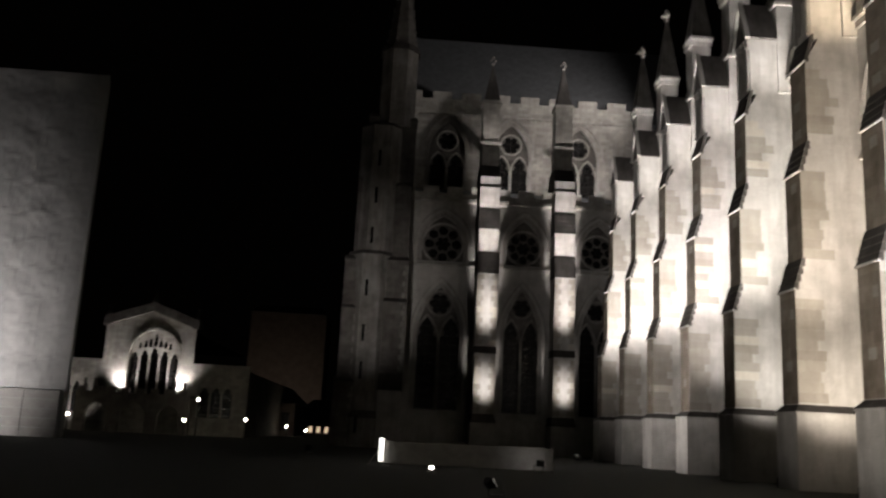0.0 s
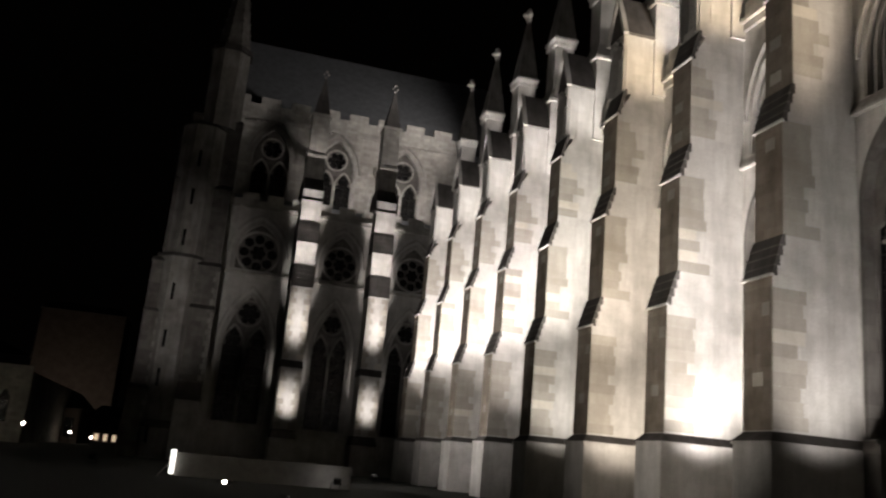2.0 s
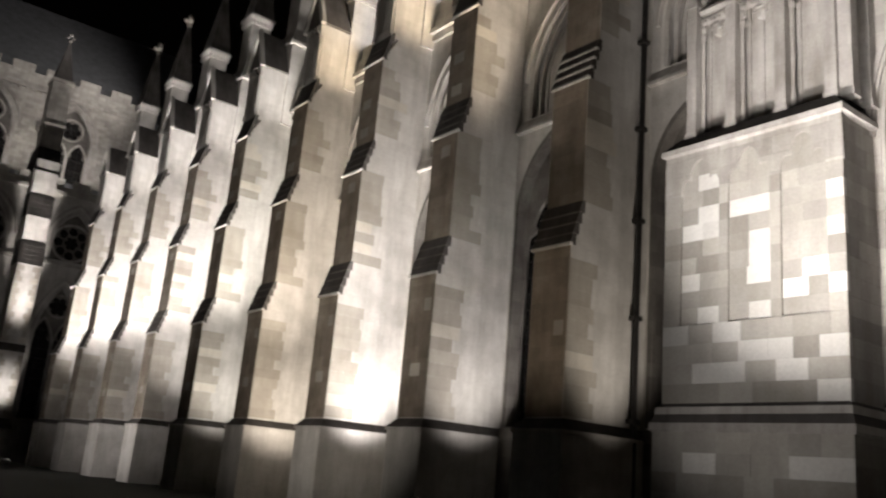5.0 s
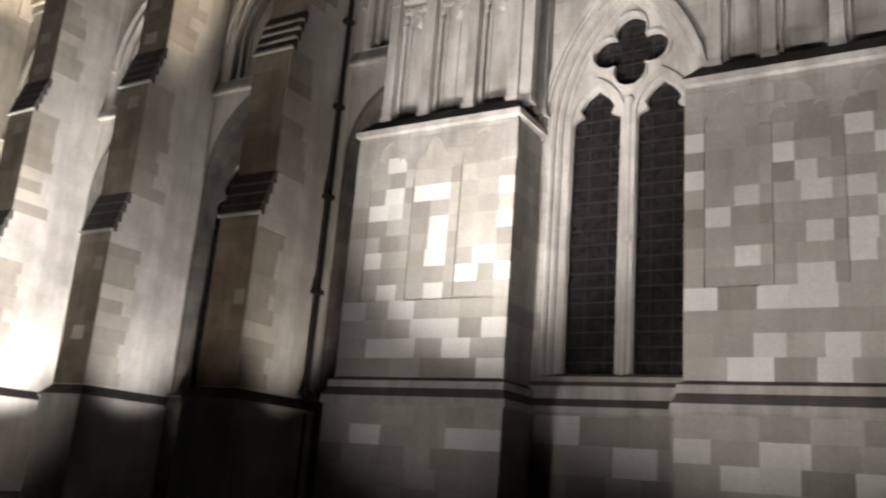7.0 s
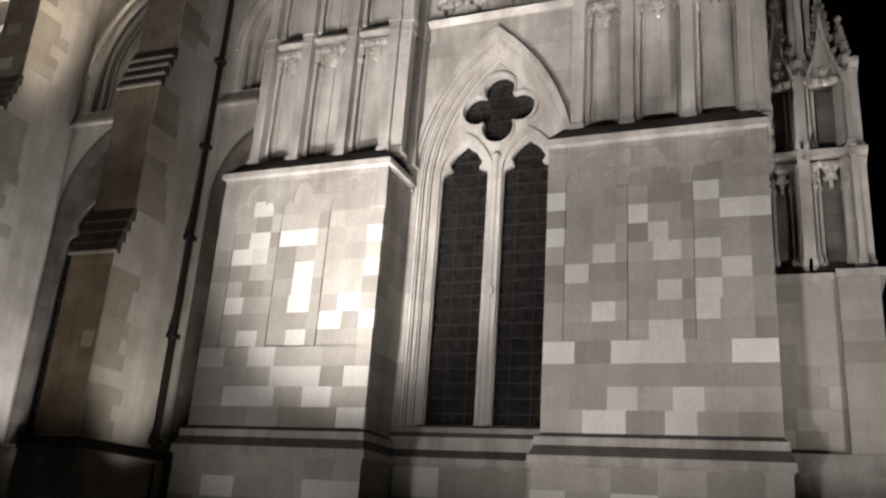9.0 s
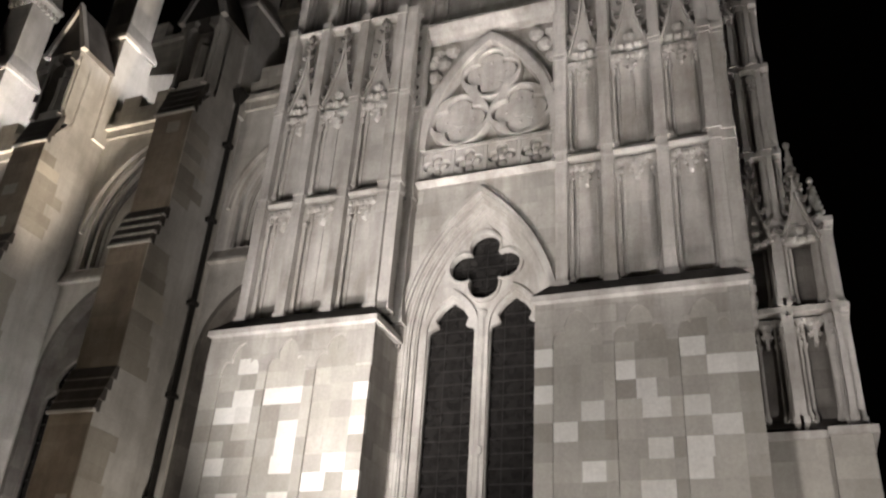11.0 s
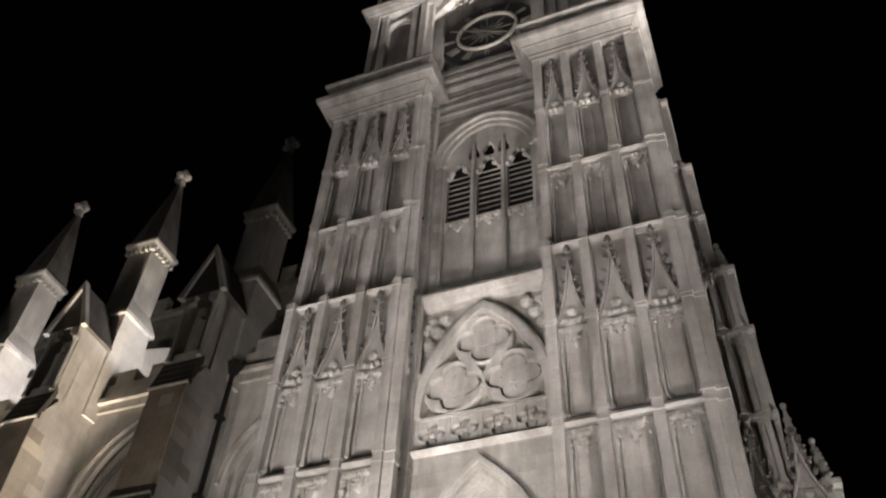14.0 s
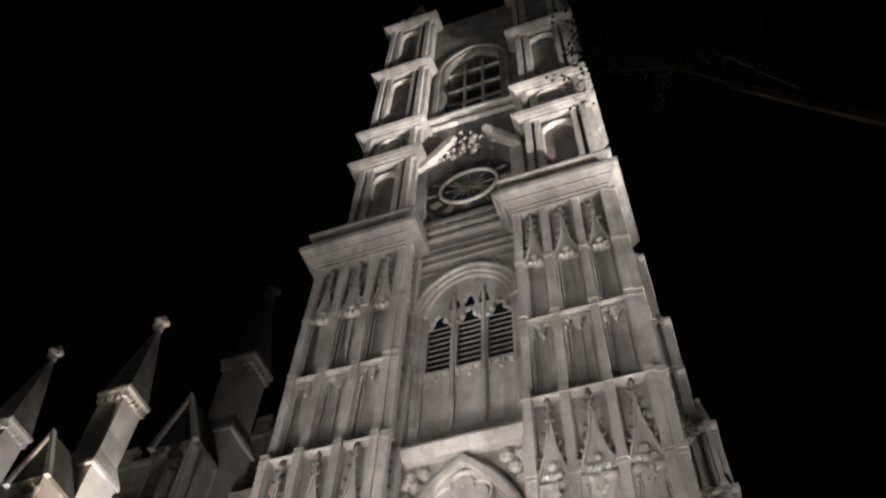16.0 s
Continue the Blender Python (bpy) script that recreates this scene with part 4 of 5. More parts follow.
# ---- nave ----
NAVE_Y = (16.6, 22.8, 29.1, 35.6, 42.3, 49.0, 55.8, 62.9, 69.7)
STAGES = ((17.0, 3.46, 8.33), (17.42, 9.7, 13.64), (17.83, 15.05, 18.85))
nave = thing("nave", "long floodlit limestone nave wall with traceried windows and parapets", "church nave")
ENDS = [12.9] + [y + 1.48 for y in NAVE_Y]
for i in range(9):
    ya, yb = ENDS[i], NAVE_Y[i]
    c = -(ya + yb) / 2
    half = (yb - ya) / 2
    p = north(20.3)
    a = min(1.9, half - 0.55)
    al = half - 0.12
    wall_n = plate("aisle_wall", [[(-yb - 1.53, 0.0), (-ya + 0.05, 0.0), (-ya + 0.05, 21.0), (-yb - 1.53, 21.0)],
                                  opening(c, 3.55, 11.2, al, al * 1.45), opening(c, 14.9, 16.4, a, a * 1.75)], -1.0, 0.0, p, NAVE, nave)
    mb = MB(p)
    # splay in dark stone: the shade of the window reveal is painted in
    part("window_splay", MB(p).band(opening(c, 3.55, 11.2, al + 0.03, al * 1.45 + 0.02), opening(c, 3.55, 11.2, al - 0.14, al * 1.45 - 0.16), -0.5, 0.006), SOOT_SHADE, wall_n)
    for zb, zs, h in ((14.9, 16.4, a * 1.75), ):
        for d, w in ((0.0, 0.05), (0.18, -0.2), (0.34, -0.4)):
            mb.band(opening(c, zb, zs, a - d + 0.04, h - d + 0.04), opening(c, zb, zs, a - d - 0.12, h - d - 0.12), w - 0.18, w)
        mb.band(arch(c, zs, a + 0.32, h + 0.36, 12), arch(c, zs, a + 0.20, h + 0.22, 12), -0.02, 0.16)
    part("arch_moulding", mb, SMOOTH, wall_n)
    b = a - 0.45
    # lower tracery dark too, for the shade inside the opening
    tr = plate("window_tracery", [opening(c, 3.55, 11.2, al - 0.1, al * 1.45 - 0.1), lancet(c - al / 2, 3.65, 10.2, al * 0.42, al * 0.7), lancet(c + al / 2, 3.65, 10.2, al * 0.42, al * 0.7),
                                  foil(c, 12.4, al * 0.42, 6, 5, 0, 0.36)], -0.62, -0.44, p, SOOT_SHADE, wall_n)
    tr = plate("window_tracery", [opening(c, 14.9, 16.4, b, b * 1.75), foil(c, 16.6, b * 0.8, 8, 5, 0, 0.3)], -0.62, -0.44, p, SMOOTH, wall_n)
    glazing(wall_n, p, c - al, c + al, 3.55, 14.3, -0.66, 18, 6)
    glazing(wall_n, p, c - a, c + a, 14.9, 19.8, -0.66, 10, 6)
    # same stone as the wall; the unlit foot is painted dark
    cornice("plinth", p, -yb, -ya, 0.0, [(0.0, 3.1, 0.22, 0.22), (3.1, 3.2, 0.3, 0.26), (3.2, 3.5, 0.26, 0.0)], SOOT_SHADE, wall_n, 0.3)
    part("sill", MB(p).across([(0.0, 14.35), (0.2, 14.35), (0.2, 14.45), (0.0, 14.85)], -yb, -ya), SMOOTH, wall_n)
    mb = MB(p)
    mb.box(-yb, -ya, -0.2, 0.28, 20.9, 21.1).box(-yb, -ya, -0.2, 0.12, 20.55, 20.9)
    mb.box(-yb - 1.53, -ya + 0.05, -0.7, 0.05, 21.1, 21.9)
    k = int((yb - ya) / 1.3)
    for j in range(k):
        u = -yb + (yb - ya) * (j + 0.25) / k
        mb.box(u, u + (yb - ya) / k * 0.55, -0.7, 0.05, 21.9, 22.5)
    part("parapet", mb, PALE, wall_n)
    # clerestory behind
    pc = north(27.5)
    cw = plate("clerestory_wall", [[(-yb - 1.53, 20.0), (-ya + 0.05, 20.0), (-ya + 0.05, 33.4), (-yb - 1.53, 33.4)], opening(c, 23.5, 28.5, a, a * 1.7)], -0.9, 0.0, pc, PALE, nave)
    plate("window_tracery", [opening(c, 23.5, 28.5, a, a * 1.7), lancet(c - a / 2, 23.6, 28.0, a * 0.4, a * 0.7), lancet(c + a / 2, 23.6, 28.0, a * 0.4, a * 0.7), foil(c, 29.8, a * 0.42, 6, 5, 0, 0.36)], -0.6, -0.42, pc, SMOOTH, cw)
    glazing(cw, pc, c - a, c + a, 23.5, 31.8, -0.62, 14, 6)
    mb = MB(pc).box(-yb - 1.53, -ya + 0.05, -0.3, 0.25, 33.4, 33.7)
    for j in range(k):
        u = -yb - 0.7 + (yb - ya + 1.3) * j / k
        mb.box(u, u + (yb - ya) / k * 0.6, -0.4, 0.05, 33.7, 35.0)
    part("parapet", mb, PALE, cw)
part("aisle_roof", MB().slab([(20.8, 12.9), (27.6, 12.9), (27.6, 80.0), (20.8, 80.0)], 20.6, [(27.4, 12.9), (27.6, 12.9), (27.6, 80.0), (27.4, 80.0)], 23.4), LEAD, nave)
part("nave_roof", MB().add([(28.2, 12.9, 33.6), (45.2, 12.9, 33.6), (36.7, 12.9, 43.5), (28.2, 84.0, 33.6), (45.2, 84.0, 33.6), (36.7, 84.0, 43.5)],
                           [(0, 1, 2), (3, 5, 4), (0, 2, 5, 3), (1, 4, 5, 2), (0, 3, 4, 1)]), LEAD, nave)
part("far_wall", MB().box(44.0, 45.0, 12.9, 84.0, 0.0, 33.4), NAVE, nave)


def nave_buttress(nosed=False):
    """A stepped buttress with four offsets, a gabled niche and a pinnacle; local y = 0 is its west face."""
    b = thing("nave_buttress", "stepped limestone buttress with a gabled niche and tall pinnacle", "buttress", "nave buttresses")
    w = 1.48
    flat = lambda u, v, z: (v, u, z)          # u along y, v along x
    mb = MB().prism([(20.4, 3.4), (17.0, 3.4), (17.0, 8.33), (17.42, 9.7), (17.42, 13.64), (17.83, 15.05), (17.83, 18.85), (18.6, 20.2), (18.65, 23.4), (21.4, 23.4), (21.4, 20.2), (20.4, 20.2)], 0.0, w)
    shaft = part("buttress_shaft", mb, NAVE, b)
    mb = MB(flat)
    mb.box(-0.22, w + 0.22, 16.78, 20.4, 0, 3.08)
    mb.slab([(-0.28, 16.72), (w + 0.28, 16.72), (w + 0.28, 20.4), (-0.28, 20.4)], 3.08, [(-0.26, 16.74), (w + 0.26, 16.74), (w + 0.26, 20.4), (-0.26, 20.4)], 3.18)
    part("plinth", mb, NAVE, b)
    part("plinth_chamfer", MB(flat).slab([(-0.26, 16.74), (w + 0.26, 16.74), (w + 0.26, 20.4), (-0.26, 20.4)], 3.18, [(0, 17.0), (w, 17.0), (w, 20.4), (0, 20.4)], 3.48), WEATHER, b, "dark plinth chamfer")
    # overhanging stepped slabs on each offset
    for k, (xa, za, xb, zb) in enumerate(((17.0, 8.33, 17.42, 9.7), (17.42, 13.64, 17.83, 15.05), (17.83, 18.85, 18.2, 20.2))):
        n, lip = 4, 0.06 if nosed and k == 1 else 0.035
        for i in range(n):
            f0, f1 = i / n, (i + 1) / n
            x0, z0 = xa + (xb - xa) * f0, za + (zb - za) * f0
            x1, z1 = xa + (xb - xa) * f1, za + (zb - za) * f1
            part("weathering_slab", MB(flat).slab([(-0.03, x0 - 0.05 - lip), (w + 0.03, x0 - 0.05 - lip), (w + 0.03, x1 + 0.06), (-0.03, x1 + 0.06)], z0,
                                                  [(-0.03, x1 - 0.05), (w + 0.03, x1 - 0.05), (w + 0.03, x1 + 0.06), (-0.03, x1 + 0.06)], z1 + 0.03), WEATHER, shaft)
            bold = nosed and k == 1
            if bold or i == 0 or k < 2:
                h = 0.055 if bold or i == 0 else 0.022
                part("slab_nosing", MB(flat).box(-0.05, w + 0.05, x0 - 0.10, x0 + 0.02, z0 - 0.02, z0 + h), NAVE if bold or i == 0 else SOOT_SHADE, shaft)
    # brown front panels between pale quoins
    for xa, za, zb in STAGES:
        part("front_panel", MB(flat).box(0.01, w - 0.01, xa - 0.006, xa + 0.1, za + 0.05, zb - 0.02), BROWN, shaft, "brown weathered stone facing")
    rows_q = 0.44
    z, long = 3.55, True
    while z < 18.5:
        for xa, za, zb in STAGES:
            if za - 0.01 <= z and z + rows_q <= zb + 0.05:
                q = random.uniform(-0.14, 0.16)
                part("quoin", MB(flat).box(-0.006, 0.04, xa - 0.009, xa + random.choice((1.32, 1.2, 1.28, 1.05) if long else (0.9, 1.0, 0.8, 1.12)) + q, z + 0.003, z + rows_q - 0.003), QUOIN, shaft)
                if random.random() < 0.16:
                    part("patch_stone", MB(flat).box(0.3 + q * 2, 0.75 + q * 3, xa - 0.012, xa + 0.1, z + 0.004, z + rows_q - 0.004), QUOIN, shaft)
        z, long = z + rows_q, not long
    # gabled niche
    mb = MB(flat)
    mb.box(0.0, 0.16, 18.15, 18.7, 20.2, 23.3).box(w - 0.16, w, 18.15, 18.7, 20.2, 23.3)
    mb.box(0.0, w, 18.12, 18.7, 20.0, 20.25)
    mb.box(0.25, w - 0.25, 18.15, 18.6, 20.25, 20.55)
    part("niche", mb, NAVE, b)
    for u in (0.1, w - 0.1):
        part("niche_shaft", MB(flat).cone(u, 18.08, 20.25, 0.07, 22.5, 0.07, 8).cone(u, 18.08, 22.5, 0.08, 22.7, 0.13, 8).cone(u, 18.08, 20.2, 0.12, 20.4, 0.08, 8), NAVE, b)
    side = [(1.0, 22.6), (0.8, 22.85), (0.5, 22.9), (0.55, 23.1), (0.0, 23.5)]
    head = [(w / 2 - (w / 2 - 0.14) * q, z) for q, z in side] + [(w / 2 + (w / 2 - 0.14) * q, z) for q, z in side[-2::-1]]
    outer = [(0.02, 22.6)] + [(0.02, 23.2), (0.3, 23.6), (0.5, 23.9), (w / 2, 24.6), (w - 0.5, 23.9), (w - 0.3, 23.6), (w - 0.02, 23.2)] + [(w - 0.02, 22.6)]
    part("niche_arch", MB(lambda u, v, z: (v, u, z)).band(outer, head, 18.0, 18.2), NAVE, b)
    mb = MB(lambda u, v, z: (v, u, z))
    mb.add([(-0.22, 17.98, 23.2), (w + 0.22, 17.98, 23.2), (w / 2, 17.98, 25.6), (-0.22, 19.62, 23.2), (w + 0.22, 19.62, 23.2), (w / 2, 19.62, 25.6)],
           [(0, 1, 2), (3, 5, 4), (0, 2, 5, 3), (1, 4, 5, 2), (0, 3, 4, 1)])
    part("gable_roof", mb, WEATHER, b, "dark stone-slabbed gable roof")
    mb = MB(lambda u, v, z: (v, u, z))
    for s in (-1, 1):
        o = [(w / 2 + s * (w / 2 + 0.28), 23.15), (w / 2, 25.75)]
        i = [(w / 2 + s * (w / 2 + 0.05), 23.15), (w / 2, 25.35)]
        mb.band(o, i, 17.86, 18.1)
    part("gable_coping", mb, NAVE, b)
    # pinnacle
    cx, cy = 20.5, w / 2

    def sq(mb, h0, z0, h1, z1):
        return mb.slab([(cy - h0, cx - h0), (cy + h0, cx - h0), (cy + h0, cx + h0), (cy - h0, cx + h0)], z0, [(cy - h1, cx - h1), (cy + h1, cx - h1), (cy + h1, cx + h1), (cy - h1, cx + h1)], z1)

    mb = MB(flat).stack(cy, cx, [(0.86, 20.2), (0.86, 25.2), (0.98, 25.22), (0.98, 25.4), (0.66, 26.3), (0.66, 29.4), (0.82, 29.72), (0.85, 29.75), (0.85, 29.95)])
    pin = part("pinnacle", mb, NAVE, b)
    for k in range(6):
        o = -0.66 + 0.265 * k
        part("dentil", MB(flat).box(cy + o - 0.07, cy + o + 0.07, cx - 0.80, cx - 0.64, 29.28, 29.55), NAVE, pin)
        part("dentil", MB(flat).box(cy - 0.80, cy - 0.64, cx + o - 0.07, cx + o + 0.07, 29.28, 29.55), NAVE, pin)
    part("spire", sq(MB(flat), 0.76, 29.95, 0.09, 35.0), GRIME_SHADE, pin)
    mb = MB(flat).ball(cy, cx, 35.05, 0.22).ball(cy - 0.3, cx, 35.42, 0.2).ball(cy + 0.3, cx, 35.42, 0.2).ball(cy, cx - 0.3, 35.42, 0.2).ball(cy, cx, 35.42, 0.24).ball(cy, cx, 35.85, 0.22)
    part("finial", mb, SMOOTH, pin)
    # flying buttress to the clerestory
    pts_o, pts_i = [], []
    for i in range(9):
        f = i / 8
        pts_o.append((21.2 + 6.4 * f, 24.6 + 5.6 * f))
        pts_i.append((21.2 + 6.4 * f, 21.4 + 7.2 * math.sin(f * math.pi / 2)))
    n = MB(lambda u, v, z: (u, v, z))
    n.band(pts_o, pts_i, 0.3, 1.0)
    part("flying_buttress", n, NAVE, b)
    return b


def niche_statue(y):
    """A standing carved figure as plain worn stone shapes."""
    mb = MB()
    x, c = 18.4, y + 0.74
    mb.cone(x, c, 20.55, 0.30, 21.3, 0.24, 8).cone(x, c, 21.3, 0.24, 22.1, 0.27, 8).cone(x, c, 22.1, 0.27, 22.35, 0.10, 8).ball(x, c, 22.52, 0.17)
    ob = part("statue", mb, NAVE)
    return tagged(ob, "worn stone figure standing in a buttress niche", "statue", "niche statues")


first = nave_buttress(True)
first.matrix_basis = pose(0, NAVE_Y[0], 0)
second = nave_buttress()
second.matrix_basis = pose(0, NAVE_Y[1], 0)
for y in NAVE_Y[2:]:
    copy_thing(second, pose(0, y, 0))
for y in NAVE_Y:
    niche_statue(y)
# rainwater pipe in the corner by the tower
mb = MB().cone(19.7, 16.44, 0.0, 0.09, 20.6, 0.09, 10)
for z in (3.6, 6.6, 9.6, 12.6, 15.6, 18.6):
    mb.box(19.55, 19.85, 16.33, 16.6, z, z + 0.14)
mb.slab([(19.6, 16.34), (19.8, 16.34), (19.8, 16.54), (19.6, 16.54)], 20.5, [(19.45, 16.2), (19.95, 16.2), (19.95, 16.6), (19.45, 16.6)], 21.0)
tagged(part("rainwater_pipe", mb, IRON), "black iron rainwater pipe against the nave wall", "pipe")


# ---- transept ----
TY = 80.0
tran = thing("transept", "tall dim limestone transept with rose windows, turret and steep roof", "church transept")
tp = west(TY)
WINS = ((4.15, 2.35), (11.85, 2.0), (19.0, 2.0))
loops = [[(-3.3, 0.0), (23.0, 0.0), (23.0, 23.4), (-3.3, 23.4)]]
for c, a in WINS:
    loops.append(opening(c, 3.6, 10.2, a, 5.2))
    loops.append(opening(c, 17.4, 18.9, a, 3.3))
twall = plate("aisle_wall", loops, -1.0, 0.0, tp, NAVE, tran)
for c, a in WINS:
    mb = MB(tp)
    for d, w in ((0.0, 0.08), (0.22, -0.2)):
        mb.band(opening(c, 3.6, 10.2, a - d + 0.06, 5.2 - d), opening(c, 3.6, 10.2, a - d - 0.16, 5.0 - d), w - 0.2, w)
        mb.band(opening(c, 17.4, 18.9, a - d + 0.06, 3.3 - d), opening(c, 17.4, 18.9, a - d - 0.16, 3.1 - d), w - 0.2, w)
    mb.band(arch(c, 10.2, a + 0.45, 5.75, 12), arch(c, 10.2, a + 0.28, 5.5, 12), -0.02, 0.22)
    mb.band(arch(c, 18.9, a + 0.45, 3.8, 12), arch(c, 18.9, a + 0.28, 3.55, 12), -0.02, 0.22)
    part("arch_moulding", mb, SMOOTH, twall)
    b = a - 0.3
    # tracery in dark stone, rims less so: window shade put into the colours
    plate("window_tracery", [opening(c, 3.6, 10.2, a - 0.1, 5.1), lancet(c - a * 0.47, 3.7, 10.0, a * 0.42, 2.1), lancet(c + a * 0.47, 3.7, 10.0, a * 0.42, 2.1), foil(c, 13.4, a * 0.42, 6, 6, 0, 0.36)], -0.7, -0.4, tp, SOOT_SHADE, twall, bevel=0.04)
    ring, ring2 = circle(c, 13.4, a * 0.53, 28), circle(c, 13.4, a * 0.45, 28)
    part("foil_ring", MB(tp).band(ring + ring[:1], ring2 + ring2[:1], -0.44, -0.28), GRIME_SHADE, twall)
    for e in (-1, 1):
        part("light_rim", MB(tp).band(opening(c + e * a * 0.47, 3.7, 10.0, a * 0.475, 2.4), opening(c + e * a * 0.47, 3.7, 10.0, a * 0.41, 2.15), -0.44, -0.28), GRIME_SHADE, twall)
    holes = [circle(c + 1.22 * (a / 2.2) * math.cos(k * math.pi / 4), 19.15 + 1.22 * (a / 2.2) * math.sin(k * math.pi / 4), 0.43 * (a / 2.2), 12) for k in range(8)]
    # rose plate darkened likewise, as painted shade
    plate("rose_tracery", [opening(c, 17.4, 18.9, a - 0.1, 3.2), foil(c, 19.15, 0.70 * (a / 2.2), 6, 5, 0, 0.36)] + holes, -0.7, -0.4, tp, SOOT_SHADE, twall, bevel=0.03)
    mb = MB(tp)
    o, i = circle(c, 19.15, a * 0.87, 32), circle(c, 19.15, a * 0.78, 32)
    mb.band(o + o[:1], i + i[:1], -0.45, -0.28)
    part("rose_rim", mb, SMOOTH, twall)
    glazing(twall, tp, c - a, c + a, 3.6, 15.6, -0.75, 14, 4)
    glazing(twall, tp, c - a, c + a, 17.4, 22.3, -0.75, 4, 4)
mb = MB(tp)
mb.box(-3.0, 23.0, -0.1, 0.22, 16.9, 17.15).box(-3.0, 23.0, -0.1, 0.3, 23.2, 23.5).box(-3.0, 23.0, -0.5, 0.06, 23.5, 24.0)
u = -2.6
while u < 22.5:
    mb.box(u, u + 1.5, -0.5, 0.06, 24.0, 24.7)
    u += 2.3
part("parapet", mb, PALE, twall)
part("plinth", MB(tp).box(-3.0, 23.0, -0.2, 0.3, 0.0, 3.0), NAVE, twall)
part("aisle_roof", MB().slab([(-2.5, 80.6), (23.0, 80.6), (23.0, 86.0), (-2.5, 86.0)], 23.2, [(-2.5, 85.6), (23.0, 85.6), (23.0, 86.0), (-2.5, 86.0)], 26.0), LEAD, tran)
# clerestory, set back
tc = west(86.0)
CW = ((4.4, 2.1), (11.1, 2.1), (18.3, 2.1))
loops = [[(-1.5, 23.5), (24.0, 23.5), (24.0, 34.6), (-1.5, 34.6)]] + [opening(c, 25.5, 30.2, a, 3.6) for c, a in CW]
cwall = plate("clerestory_wall", loops, -0.9, 0.0, tc, PALE, tran)
for c, a in CW:
    mb = MB(tc)
    mb.band(opening(c, 25.5, 30.2, a + 0.05, 3.65), opening(c, 25.5, 30.2, a - 0.25, 3.35), -0.3, 0.05)
    mb.band(arch(c, 30.2, a + 0.5, 4.2, 12), arch(c, 30.2, a + 0.3, 3.95, 12), -0.02, 0.2)
    part("arch_moulding", mb, SMOOTH, cwall)
    plate("window_tracery", [opening(c, 25.5, 30.2, a - 0.1, 3.5), lancet(c - a * 0.45, 25.6, 28.6, a * 0.39, 1.5), lancet(c + a * 0.45, 25.6, 28.6, a * 0.39, 1.5), foil(c, 31.5, a * 0.46, 6, 6, 0, 0.36)], -0.65, -0.4, tc, SOOT_SHADE, cwall, bevel=0.03)
    ring, ring2 = circle(c, 31.5, a * 0.56, 28), circle(c, 31.5, a * 0.48, 28)
    part("foil_ring", MB(tc).band(ring + ring[:1], ring2 + ring2[:1], -0.45, -0.3), PALE, cwall)
    for e in (-1, 1):
        part("light_rim", MB(tc).band(opening(c + e * a * 0.45, 25.6, 28.6, a * 0.46, 1.75), opening(c + e * a * 0.45, 25.6, 28.6, a * 0.385, 1.55), -0.45, -0.32), PALE, cwall)
    glazing(cwall, tc, c - a, c + a, 25.5, 33.8, -0.7, 8, 4)
mb = MB(tc)
mb.box(-1.0, 24.0, -0.2, 0.25, 34.3, 34.6).box(-1.0, 24.0, -0.5, 0.05, 34.6, 36.0)
u = -0.5
while u < 23.0:
    mb.box(u, u + 2.0, -0.5, 0.05, 36.0, 36.8)
    u += 3.1
part("parapet", mb, PALE, cwall)
for k in range(34):
    part("corbel", MB(tc).ball(0.2 + 0.7 * k, 0.12, 34.2, 0.16, 0.8), PALE, cwall)
part("transept_roof", MB().add([(-1.0, 86.8, 35.0), (60.0, 86.8, 35.0), (60.0, 103.0, 35.0), (-1.0, 103.0, 35.0), (-1.0, 94.9, 46.9), (60.0, 94.9, 46.9)],
                               [(0, 1, 5, 4), (3, 4, 5, 2), (0, 4, 3), (1, 2, 5), (0, 3, 2, 1)]), LEAD, tran, "steep grey lead roof")
part("far_wall", MB().box(-2.5, 23.0, 102.5, 103.5, 0.0, 34.6), NAVE, tran)
part("end_wall", MB().box(-2.5, -1.0, 81.0, 103.0, 0.0, 36.0), NAVE, tran)


